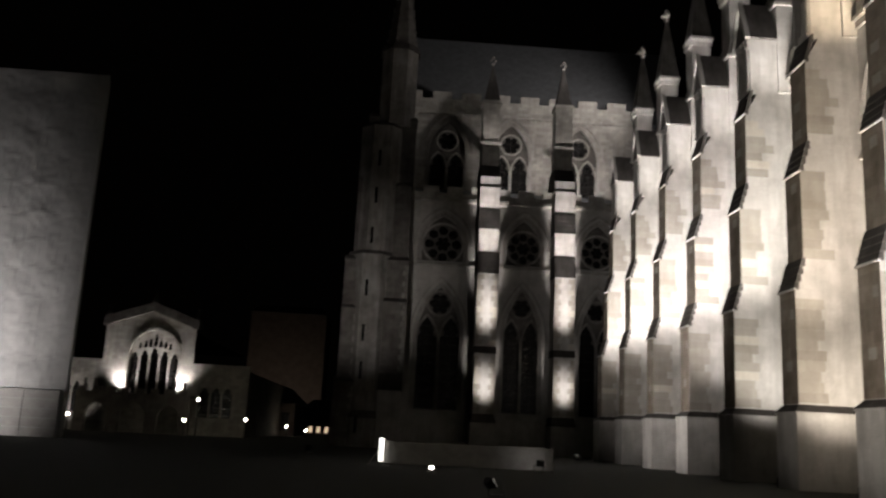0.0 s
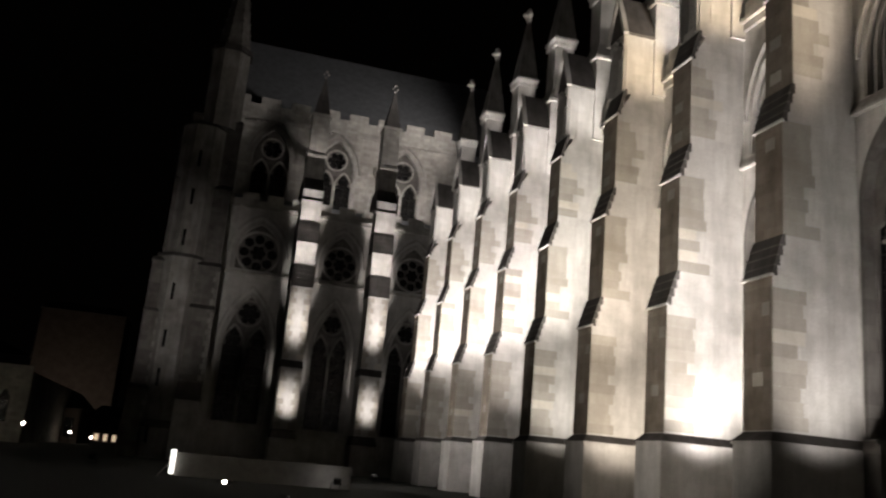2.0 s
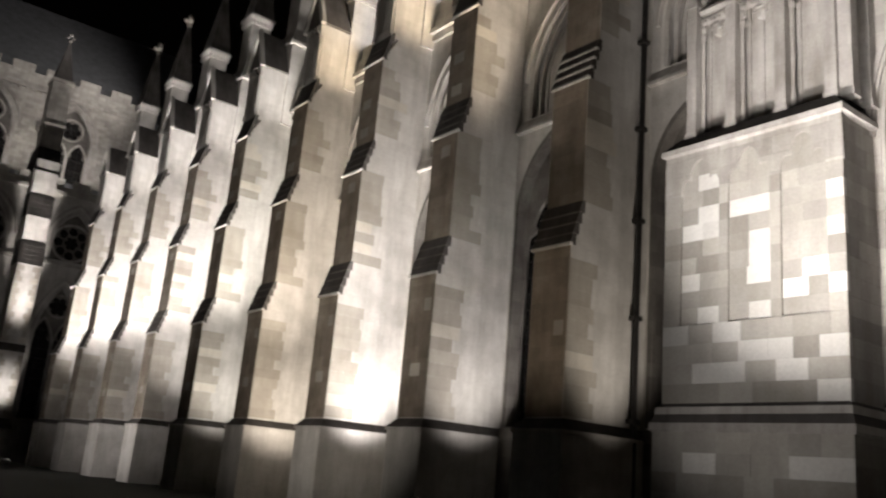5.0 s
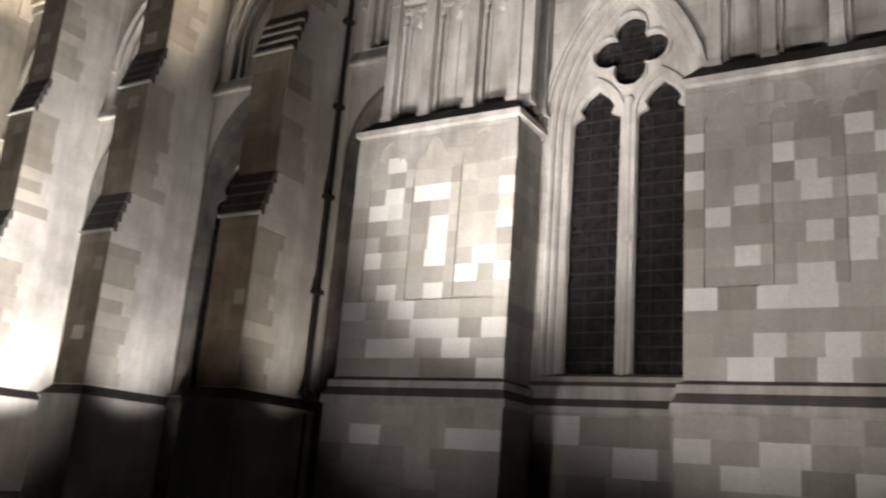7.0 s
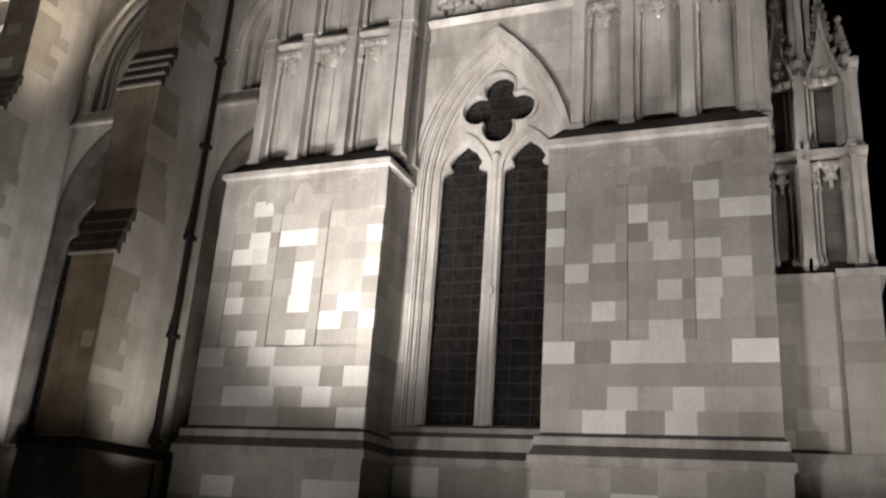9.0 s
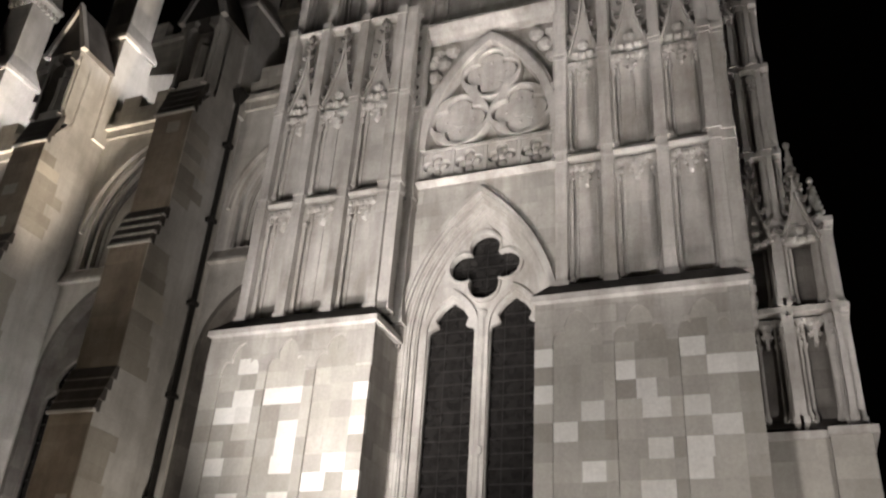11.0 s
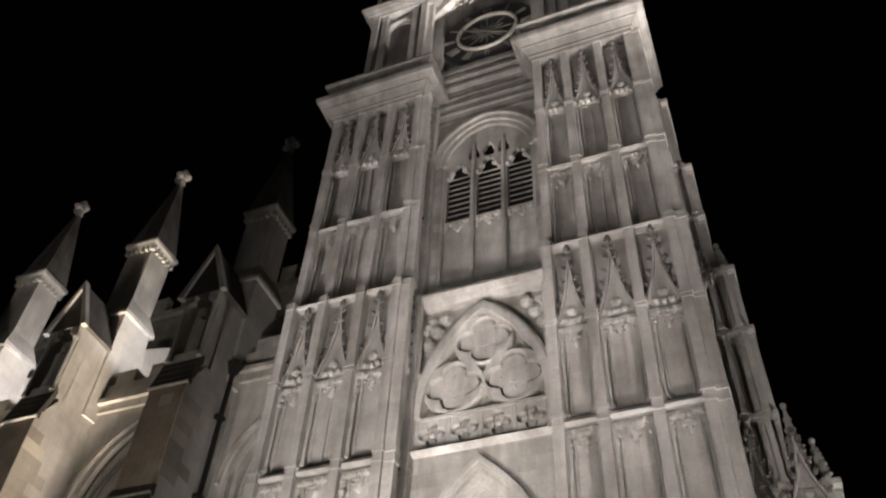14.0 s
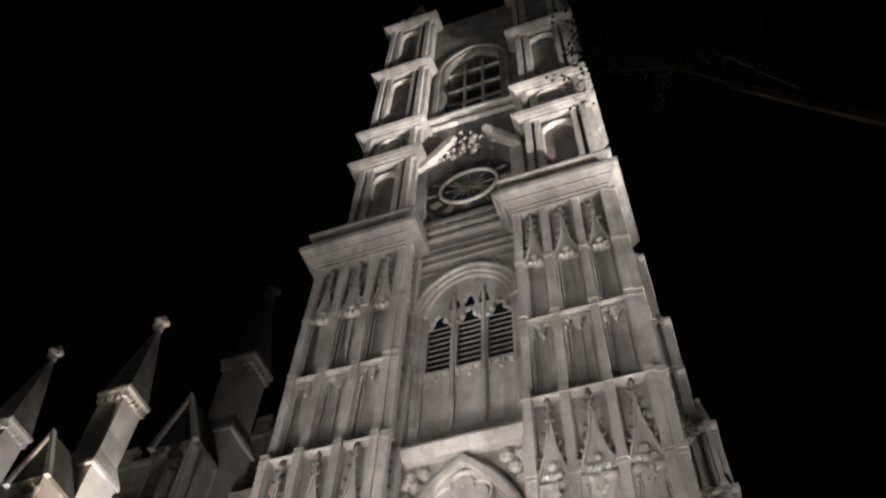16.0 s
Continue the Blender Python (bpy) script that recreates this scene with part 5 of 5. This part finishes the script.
def transept_buttress():
    """Broad stepped buttress of the transept, from local x = 0 to 1.9, y = 0 at the wall."""
    b = thing("transept_buttress", "broad stepped limestone buttress with a slim pinnacle", "buttress", "transept buttresses")
    p = west(0.0)
    mb = MB(p).across([(-0.1, 2.9), (2.35, 2.9), (2.35, 8.8), (2.1, 9.4), (2.1, 16.1), (1.65, 18.2), (1.65, 20.4), (1.3, 22.4), (1.3, 25.6), (-0.1, 25.6)], 0.0, 1.9)
    sh = part("buttress_shaft", mb, NAVE, b)
    part("plinth", MB(p).box(-0.2, 2.1, -0.1, 2.6, 0, 2.6), NAVE, b)
    part("plinth_chamfer", MB(p).slab([(-0.22, -0.1), (2.12, -0.1), (2.12, 2.62), (-0.22, 2.62)], 2.6, [(-0.01, -0.1), (1.91, -0.1), (1.91, 2.36), (-0.01, 2.36)], 3.4), WEATHER, b)
    for w0, w1, z0, z1 in ((2.35, 2.1, 8.75, 9.4), (2.1, 1.65, 16.1, 18.2), (1.65, 1.3, 20.4, 22.45)):
        for k in range(5):
            f0, f1 = k / 5, (k + 1) / 5
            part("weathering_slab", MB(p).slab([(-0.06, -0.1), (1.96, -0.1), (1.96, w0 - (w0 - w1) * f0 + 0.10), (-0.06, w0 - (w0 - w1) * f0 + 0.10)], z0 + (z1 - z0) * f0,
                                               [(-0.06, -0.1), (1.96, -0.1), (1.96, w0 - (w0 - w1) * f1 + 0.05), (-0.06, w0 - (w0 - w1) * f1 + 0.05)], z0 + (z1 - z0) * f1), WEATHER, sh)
    z, long = 3.5, True
    while z < 15.6:
        if not 8.3 < z < 9.4:
            w = 2.356 if z < 8.5 else 2.106
            for e in (0, 1):
                u = 0.62 if long else 0.38
                part("quoin", MB(p).box(-0.006 if e == 0 else 1.9 - u, u if e == 0 else 1.906, w - 0.4, w, z + 0.01, z + 0.49), QUOIN, sh)
        z, long = z + 0.5, not long
    part("gable_roof", MB(p).slab([(-0.12, -2.5), (2.02, -2.5), (2.02, 1.42), (-0.12, 1.42)], 24.55, [(0.05, -2.5), (1.85, -2.5), (1.85, 0.15), (0.05, 0.15)], 27.05), WEATHER, b, "dark sloping slabs")
    mb = MB(p)
    mb.box(0.1, 1.8, -1.7, 0.0, 25.0, 33.5).box(0.0, 1.9, -1.8, 0.12, 29.2, 29.5).box(-0.02, 1.92, -1.82, 0.14, 33.5, 33.8)
    pin = part("pinnacle", mb, PALE, b)
    part("spire", MB(p).slab([(0.15, -1.65), (1.75, -1.65), (1.75, -0.05), (0.15, -0.05)], 33.8, [(0.91, -0.9), (0.99, -0.9), (0.99, -0.8), (0.91, -0.8)], 38.0), WEATHER, pin)
    part("finial", MB(p).ball(0.95, -0.85, 38.0, 0.16).ball(0.72, -0.85, 38.35, 0.13).ball(1.18, -0.85, 38.35, 0.13).ball(0.95, -0.85, 38.65, 0.15), GRIME_SHADE, pin)
    # flyer to the clerestory
    o = [(-1.6 - 4.5 * i / 6, 27.0 + 4.6 * i / 6) for i in range(7)]
    q = [(-1.6 - 4.5 * i / 6, 25.4 + 5.0 * math.sin(i / 6 * math.pi / 2)) for i in range(7)]
    mb = MB(lambda u, v, z: p(v, u, z))
    mb.band(o, q, 0.5, 1.3)
    part("flying_buttress", mb, PALE, b)
    return b


tb = transept_buttress()
tb.matrix_basis = pose(7.35, TY, 0)
copy_thing(tb, pose(14.5, TY, 0))

# corner turret
tt = thing("stair_turret", "dark stepped corner turret with a tall stone spire", "turret")
# octagonal stair shaft: (centre x, centre y, foot, top, radius)
for cx, cy, z0, z1, r in ((-2.4, 79.5, 0.0, 2.5, 2.45), (-2.35, 79.45, 3.15, 17.2, 2.22), (-2.15, 79.5, 17.5, 29.6, 2.15), (-0.95, 79.6, 29.9, 37.6, 1.85)):
    # paler stone than the buttresses: the lit facet is put into the colour
    part("stair_shaft", MB().cone(cx, cy, z0, r, z1, r, 8), GRIME_SHADE, tt, "paler octagonal stair shaft")
for cx, cy, z0, z1, r0, r1 in ((-2.4, 79.5, 2.5, 3.15, 2.55, 2.2), (-2.35, 79.45, 17.2, 17.5, 2.38, 2.3), (-2.0, 79.5, 29.6, 29.9, 2.3, 2.0), (-0.95, 79.6, 37.6, 38.2, 2.05, 1.9)):
    part("string_course", MB().cone(cx, cy, z0, r0, z1, r1, 8), WEATHER, tt)
for x, y, z in ((-2.9, 77.22, 1.2), (-2.75, 77.38, 5.9), (-2.75, 77.38, 9.2), (-2.7, 77.38, 13.3), (-2.55, 77.49, 18.2), (-2.4, 77.49, 22.0), (-2.3, 77.49, 25.6)):
    part("slit_window", MB().box(x - 0.13, x + 0.13, y - 0.02, y + 0.3, z, z + 1.5), GLASS, tt)
# angle buttresses either side: (from x, to x, front y, foot, top)
for x0, x1, y0, z0, z1 in ((-5.05, -3.2, 77.5, 0.0, 5.6), (-4.8, -3.2, 77.75, 5.95, 12.2), (-4.8, -3.2, 78.0, 12.5, 16.7), (-4.1, -2.9, 78.3, 17.0, 24.4), (-3.5, -2.6, 78.6, 24.8, 30.8),
                           (-1.1, 0.95, 77.3, 0.0, 5.0), (-1.1, 1.0, 77.6, 6.5, 12.9), (-1.1, 1.0, 77.9, 13.2, 16.8), (-1.05, 0.9, 78.2, 17.2, 24.0), (-0.6, 1.0, 78.5, 24.5, 30.6)):
    # upper stages in dark stone, painting in the turret's unlit sides
    part("angle_buttress", MB().box(x0, x1, y0, 82.0, z0, z1), NAVE if z1 == 5.0 else SOOT_SHADE, tt)
    top = 6.5 if z1 == 5.0 else z1 + 0.4
    part("weathering_slab", MB().slab([(x0 - 0.08, y0 - 0.1), (x1 + 0.08, y0 - 0.1), (x1 + 0.08, 82.0), (x0 - 0.08, 82.0)], z1, [(x0, y0 + 0.3), (x1, y0 + 0.3), (x1, 82.0), (x0, 82.0)], top), WEATHER, tt)
    z, long = z0 + 0.2, False
    while z < z1 - 0.7 and 5.0 < z1 < 17:
        long = not long
        part("quoin", MB().box(x1 - (0.5 if long else 0.3), x1 + 0.012, y0 - 0.012, y0 + 0.3, z, z + 0.46), GRIME_SHADE, tt)
        z += 0.5
mb = MB().cone(-0.9, 79.6, 38.2, 1.6, 48.5, 0.1, 8)
for k in range(9):
    for i in range(8):
        a = 2 * math.pi * (i + 0.5) / 8
        r = 1.6 - 1.5 * (k + 0.5) / 9
        mb.ball(-0.9 + r * math.cos(a), 79.6 + r * math.sin(a), 38.2 + 10.3 * (k + 0.5) / 9, 0.14)
# spire dark in the same way, its lack of light painted in
part("spire", mb, SOOT_SHADE, tt)


# ---- parish church beyond the lawn ----
CY = 95.0
church = thing("parish_church", "small pale stone church with a lit traceried west window", "church")
cp = west(CY)
gw = plate("west_wall", [[(-30.8, 0), (-21.3, 0), (-21.3, 11.2), (-26.0, 13.0), (-30.8, 11.2)], opening(-25.5, 3.9, 7.9, 2.75, 3.1)], -0.8, 0.0, cp, PALE, church)
mb = MB(cp)
mb.band(opening(-25.5, 3.9, 7.9, 2.95, 3.3), opening(-25.5, 3.9, 7.9, 2.65, 3.0), -0.3, 0.12)
part("arch_moulding", mb, PALE, gw)
part("gable_coping", MB(cp).band([(-31.1, 12.1), (-26.0, 13.9), (-21.0, 12.1)], [(-31.1, 11.1), (-26.0, 12.9), (-21.0, 11.1)], -0.5, 0.25), SOOT_SHADE, gw)
holes = [lancet(-25.5 + 1.05 * k, 4.0, 8.3 - 0.25 * abs(k), 0.44, 0.7) for k in (-2, -1, 0, 1, 2)]
for k in (-3, -2, -1, 0, 1, 2, 3):
    holes.append(lancet(-25.5 + 0.525 * k, 9.15 - 0.1 * abs(k), 9.75 - 0.22 * abs(k) + (0.3 if k == 0 else 0), 0.19, 0.5))
plate("window_tracery", [opening(-25.5, 3.9, 7.9, 2.7, 3.05)] + holes, -0.5, -0.18, cp, PALE, gw)
glazing(gw, cp, -28.2, -22.8, 3.9, 11.0, -0.55, 8, 10)
for s in (-30.8, -21.3, -26.0):
    z = 11.2 if s != -26.0 else 13.0
    part("pinnacle", MB(cp).box(s - 0.35, s + 0.35, -0.7, 0.1, z, z + 0.9).slab([(s - 0.3, -0.6), (s + 0.3, -0.6), (s + 0.3, 0), (s - 0.3, 0)], z + 0.9, [(s - 0.03, -0.33), (s + 0.03, -0.33), (s + 0.03, -0.27), (s - 0.03, -0.27)], z + 2.3), SOOT_SHADE, gw)
for u0, u1, cc, a in ((-36.5, -30.8, -33.3, 1.5), (-21.3, -15.2, -18.6, 1.95)):
    aw = plate("aisle_wall", [[(u0, 0), (u1, 0), (u1, 7.2), (u0, 7.2)], opening(cc, 1.8, 4.4, a, a * 1.1)], -0.6, 0.0, cp, PALE, church)
    mb = MB(cp)
    mb.band(opening(cc, 1.8, 4.4, a + 0.15, a * 1.1 + 0.15), opening(cc, 1.8, 4.4, a - 0.1, a * 1.1 - 0.1), -0.3, 0.1)
    mb.box(u0, u1, -0.6, 0.18, 7.2, 7.5)
    part("arch_moulding", mb, PALE, aw)
    plate("window_tracery", [opening(cc, 1.8, 4.4, a, a * 1.1)] + [lancet(cc + k * a * 0.62, 1.9, 4.4, a * 0.26, 0.7) for k in (-1, 0, 1)], -0.4, -0.25, cp, PALE, aw)
    glazing(aw, cp, cc - a, cc + a, 1.8, 6.3, -0.45, 6, 6)
part("church_roof", MB().add([(-30.5, 95.8, 11.0), (-21.5, 95.8, 11.0), (-26.0, 95.8, 12.6), (-30.5, 130, 11.0), (-21.5, 130, 11.0), (-26.0, 130, 12.6)], [(0, 1, 2), (3, 5, 4), (0, 2, 5, 3), (1, 4, 5, 2), (0, 3, 4, 1)]), LEAD, church)
part("church_body", MB().box(-36.3, -15.3, 95.7, 130, 0, 7.0), SOOT_SHADE, church)
pw_ = west(91.0)
po = plate("porch", [[(-31.8, 0), (-20.3, 0), (-20.3, 4.0), (-31.8, 4.0)], opening(-29.6, 0.02, 1.6, 1.1, 1.3), opening(-26.0, 0.02, 1.6, 1.3, 1.5), opening(-22.4, 0.02, 1.6, 1.1, 1.3)], -0.5, 0.0, pw_, SOOT_SHADE, church, "dark three-arched porch")
part("porch_roof", MB().box(-31.8, -20.3, 91.4, 95.0, 3.7, 4.0), SOOT_SHADE, po)
for k in range(8):
    part("merlon", MB(pw_).box(-31.6 + 1.45 * k, -30.8 + 1.45 * k, -0.4, 0.0, 4.0, 4.5), SOOT_SHADE, po)
for u in (-31.0, -30.0, -22.0, -21.0):
    part("porch_pinnacle", MB(pw_).box(u - 0.12, u + 0.12, -0.3, 0.0, 4.0, 5.3), SOOT_SHADE, po)


# ---- sheeted scaffold tower ----
shed = thing("sheeted_scaffold", "tall scaffold wrapped in pale sheeting over a board hoarding", "scaffold")
rows_z, cols = 15, 12
bmx = bmesh.new()
grid_v = []
for j in range(rows_z * 9 + 1):
    line = []
    for i in range(cols * 9 + 1):
        u = -43.0 + 21.4 * i / (cols * 9)
        z = 3.2 + 22.4 * j / (rows_z * 9)
        du, dz = (u + 43.0) % 2.4 - 1.2, (z - 3.2) % 2.0 - 1.0
        tie = math.exp(-((1.2 - abs(du)) ** 2 + (1.0 - abs(dz)) ** 2 * 2.5) / 0.12)
        sag = 0.05 * math.exp(-((1.0 - abs(dz) - 0.10 * math.cos(2.6 * du)) / 0.10) ** 2)
        bulge = 0.16 * noise.noise(Vector((u * 0.7, 3.0, z * 0.6))) + 0.05 * noise.noise(Vector((u * 2.5, 8.0, z * 2.0))) - 0.06 * tie + 0.5 * sag
        line.append(bmx.verts.new((u, 60.0 - bulge, z)))
    grid_v.append(line)
for j in range(rows_z * 9):
    for i in range(cols * 9):
        bmx.faces.new((grid_v[j][i], grid_v[j][i + 1], grid_v[j + 1][i + 1], grid_v[j + 1][i]))
me = bpy.data.meshes.new("sheeting")
bmx.to_mesh(me)
bmx.free()
me.materials.append(SHEET)
part("sheeting", me, SHEET, shed)
part("scaffold_core", MB().box(-43.0, -21.75, 60.15, 60.9, 0.0, 25.5), SHEET, shed)
part("sheet_edge", MB().cone(-21.62, 60.0, 3.0, 0.09, 25.6, 0.09, 8), SHEET, shed)
for j in range(5):
    for i in range(9):
        part("hoarding_board", MB().box(-43.0 + 2.35 * i, -43.0 + 2.35 * (i + 1) - 0.03, 59.75, 59.85, 0.62 * j, 0.62 * (j + 1) - 0.03), BOARD, shed)

# ---- low lit panel on the lawn ----
panel = thing("site_panel", "low metal-faced barrier panel standing on the lawn", "barrier")
part("panel_sheet", MB().box(-0.1, 7.95, 42.0, 42.06, 0.06, 1.05), BOARD, panel)
for u in (-0.2, 2.6, 5.3, 7.9):
    part("panel_post", MB().cone(u, 42.1, 0.0, 0.05, 1.12, 0.05, 8), IRON, panel)
part("panel_rail", MB().box(-0.2, 7.95, 41.98, 42.08, 1.05, 1.1), SMOOTH, panel)
part("light_tube", MB().cone(-0.25, 41.9, 0.15, 0.11, 1.2, 0.11, 10), TUBE, panel, "glowing upright tube")
part("strut", MB().slab([(-0.85, 41.85), (-0.8, 41.85), (-0.8, 41.9), (-0.85, 41.9)], 0.0, [(-0.3, 41.85), (-0.25, 41.85), (-0.25, 41.9), (-0.3, 41.9)], 0.8), SMOOTH, panel)


# small work light on the grass before the panel
work = thing("work_light", "small glowing work light lying on the grass", "work light")
part("reflector", MB().cone(1.95, 37.9, 0.0, 0.22, 0.06, 0.30, 10), IRON, work)
part("bulb", MB().ball(1.95, 37.88, 0.12, 0.09), BULB, work)


# ---- floodlight housings ----
def floodlight(eye, target):
    wall = abs(eye[0] - 20.0) < 0.01 and eye[2] > 10
    label = "small black floodlight bracketed to the aisle wall" if wall else "small black floodlight standing on a stone ledge" if eye[2] > 1 else "small black floodlight housing on the grass"
    f = thing("floodlight", label, "floodlight", "floodlights")
    d = (Vector(target) - Vector(eye)).normalized()
    back = Vector(eye) - d * 0.16
    m = look(back, target)
    base = eye[2] - 0.3 if wall else max(0.0, eye[2] - 0.45)
    f.matrix_basis = Matrix.Translation((eye[0], eye[1], base))
    mm = Matrix.Translation((-eye[0], -eye[1], -base)) @ m
    pl = lambda u, w, z: tuple(mm @ Vector((u, w, z)))
    part("housing", MB(pl).slab([(-0.12, -0.09), (0.12, -0.09), (0.12, 0.09), (-0.12, 0.09)], 0.18, [(-0.2, -0.15), (0.2, -0.15), (0.2, 0.15), (-0.2, 0.15)], 0.02), IRON, f)
    part("glass", MB(pl).box(-0.18, 0.18, -0.13, 0.13, 0.0, 0.02), LENS, f)
    if wall:
        part("bracket", MB().box(-0.03, 0.36, -0.03, 0.03, 0.0, 0.05).box(0.28, 0.36, -0.12, 0.12, -0.15, 0.2).box(-0.03, 0.03, -0.03, 0.03, 0.04, 0.25), IRON, f)
    else:
        part("bracket", MB().box(-0.22, -0.19, -0.03, 0.03, 0.0, 0.4).box(0.19, 0.22, -0.03, 0.03, 0.0, 0.4).box(-0.22, 0.22, -0.12, 0.12, 0.0, 0.03), IRON, f)
    return f


# every lamp gets a housing, the added fills too
for f_eye, f_target, *rest in FLOODS:
    floodlight(f_eye, f_target)


# ---- lamps and buildings in the distance ----
def street_lamp(x, y, z):
    s = thing("street_lamp", "lit globe lamp on a thin black post", "street lamp", "far street lamps")
    part("post", MB().cone(x, y, 0.0, 0.09, z - 0.2, 0.05, 8), IRON, s)
    part("globe", MB().ball(x, y, z, 0.15), BULB, s)


for x, y, z in ((-18.8, 88.0, 3.6), (-20.0, 88.0, 1.55), (-14.2, 89.0, 1.9), (-31.2, 88.0, 1.6), (-13.6, 120.0, 1.4), (-11.0, 120.0, 1.0)):
    street_lamp(x, y, z)


def far_building(x0, x1, y, h, floors, cols, lit=()):
    b = thing("far_building", "dim masonry block far behind the lawn", "building", "far buildings")
    part("wall", MB().box(x0, x1, y, y + 20, 0, h), BRICKY, b)
    part("roof", MB().slab([(x0 - 0.3, y - 0.3), (x1 + 0.3, y - 0.3), (x1 + 0.3, y + 20), (x0 - 0.3, y + 20)], h, [(x0 + 2, y + 4), (x1 - 2, y + 4), (x1 - 2, y + 16), (x0 + 2, y + 16)], h + 2.5), LEAD, b)
    for i in range(cols):
        for j in range(floors):
            u, z = x0 + (x1 - x0) * (i + 0.5) / cols, h * (j + 0.45) / floors
            w = (x1 - x0) / cols * 0.22
            part("window", MB().box(u - w, u + w, y - 0.06, y + 0.05, z - h / floors * 0.28, z + h / floors * 0.28), LITPANE if (i, j) in lit else GLASS, b)


far_building(-41.0, -19.5, 250.0, 33.0, 0, 0)
far_building(-21.0, -13.2, 125.0, 4.5, 1, 3)
far_building(-17.0, -9.5, 170.0, 4.2, 2, 5, ((0, 0), (1, 0), (2, 0), (3, 0)))
far_building(-4.6, -2.9, 100.0, 9.5, 3, 1, ((0, 1),))


# ---- bare tree beside the path ----
tree = thing("bare_tree", "bare winter tree with thin dark twigs over the lawn", "tree")
BARK = plain("bark", (0.06, 0.05, 0.042), 0.9, 0.0, 0.4, 9.0, bump=0.6)


def limb(mb, a, b, r0, r1, n=6):
    a, b = Vector(a), Vector(b)
    q = (b - a).to_track_quat("Z", "Y").to_matrix()
    low = [a + q @ Vector((r0 * math.cos(2 * math.pi * i / n), r0 * math.sin(2 * math.pi * i / n), 0)) for i in range(n)]
    top = [b + q @ Vector((r1 * math.cos(2 * math.pi * i / n), r1 * math.sin(2 * math.pi * i / n), 0)) for i in range(n)]
    mb.add([tuple(v) for v in low + top], [tuple(range(n))[::-1], tuple(range(n, 2 * n))] + [(i, (i + 1) % n, n + (i + 1) % n, n + i) for i in range(n)])


trunk_mb, twig_mb, bud_mb = MB(), MB(), MB()
limb(trunk_mb, (5.5, -5.5, 0.0), (5.3, -5.3, 4.0), 0.32, 0.24, 10)
limb(trunk_mb, (5.3, -5.3, 4.0), (4.6, -3.4, 8.0), 0.24, 0.13, 8)
limb(trunk_mb, (5.3, -5.3, 4.0), (6.6, -6.6, 9.0), 0.20, 0.09, 8)
limb(trunk_mb, (5.3, -5.3, 3.9), (4.4, -7.2, 8.5), 0.17, 0.08, 8)
rng = random.Random(4)


def grow(p, d, length, r, depth):
    q = p + d * length
    limb(twig_mb, p, q, r, r * 0.65, 5)
    if depth == 0:
        bud_mb.ball(q.x, q.y, q.z, rng.uniform(0.012, 0.022))
        return
    for k in range(3):
        e = (d + Vector((rng.uniform(-0.7, 0.7), rng.uniform(-0.7, 0.7), rng.uniform(-0.35, 0.6)))).normalized()
        grow(p + d * length * rng.uniform(0.5, 1.0), e, length * rng.uniform(0.55, 0.8), r * 0.6, depth - 1)


limb(trunk_mb, (4.6, -3.4, 8.0), (3.95, -1.3, 9.6), 0.13, 0.06, 7)
for tip, d, size in (((3.95, -1.3, 9.6), (-0.28, 0.75, 0.75), 0.95), ((3.95, -1.3, 9.6), (-0.10, 0.70, 1.0), 0.95), ((4.2, -2.1, 9.0), (-0.2, 0.6, 1.1), 1.1), ((3.9, -1.2, 9.7), (-0.35, 0.85, 0.45), 0.8), ((3.95, -1.3, 9.6), (-0.2, 0.3, 1.2), 0.9),
                     ((6.6, -6.6, 9.0), (0.3, -0.3, 0.9), 1.4), ((4.4, -7.2, 8.5), (-0.3, -0.5, 0.9), 1.4)):
    grow(Vector(tip), Vector(d).normalized(), size, 0.02, 5)
part("trunk", trunk_mb, BARK, tree)
part("twig_spray", twig_mb, BARK, tree)
tagged(part("bud_spray", bud_mb, BARK, tree), kind="stuff")
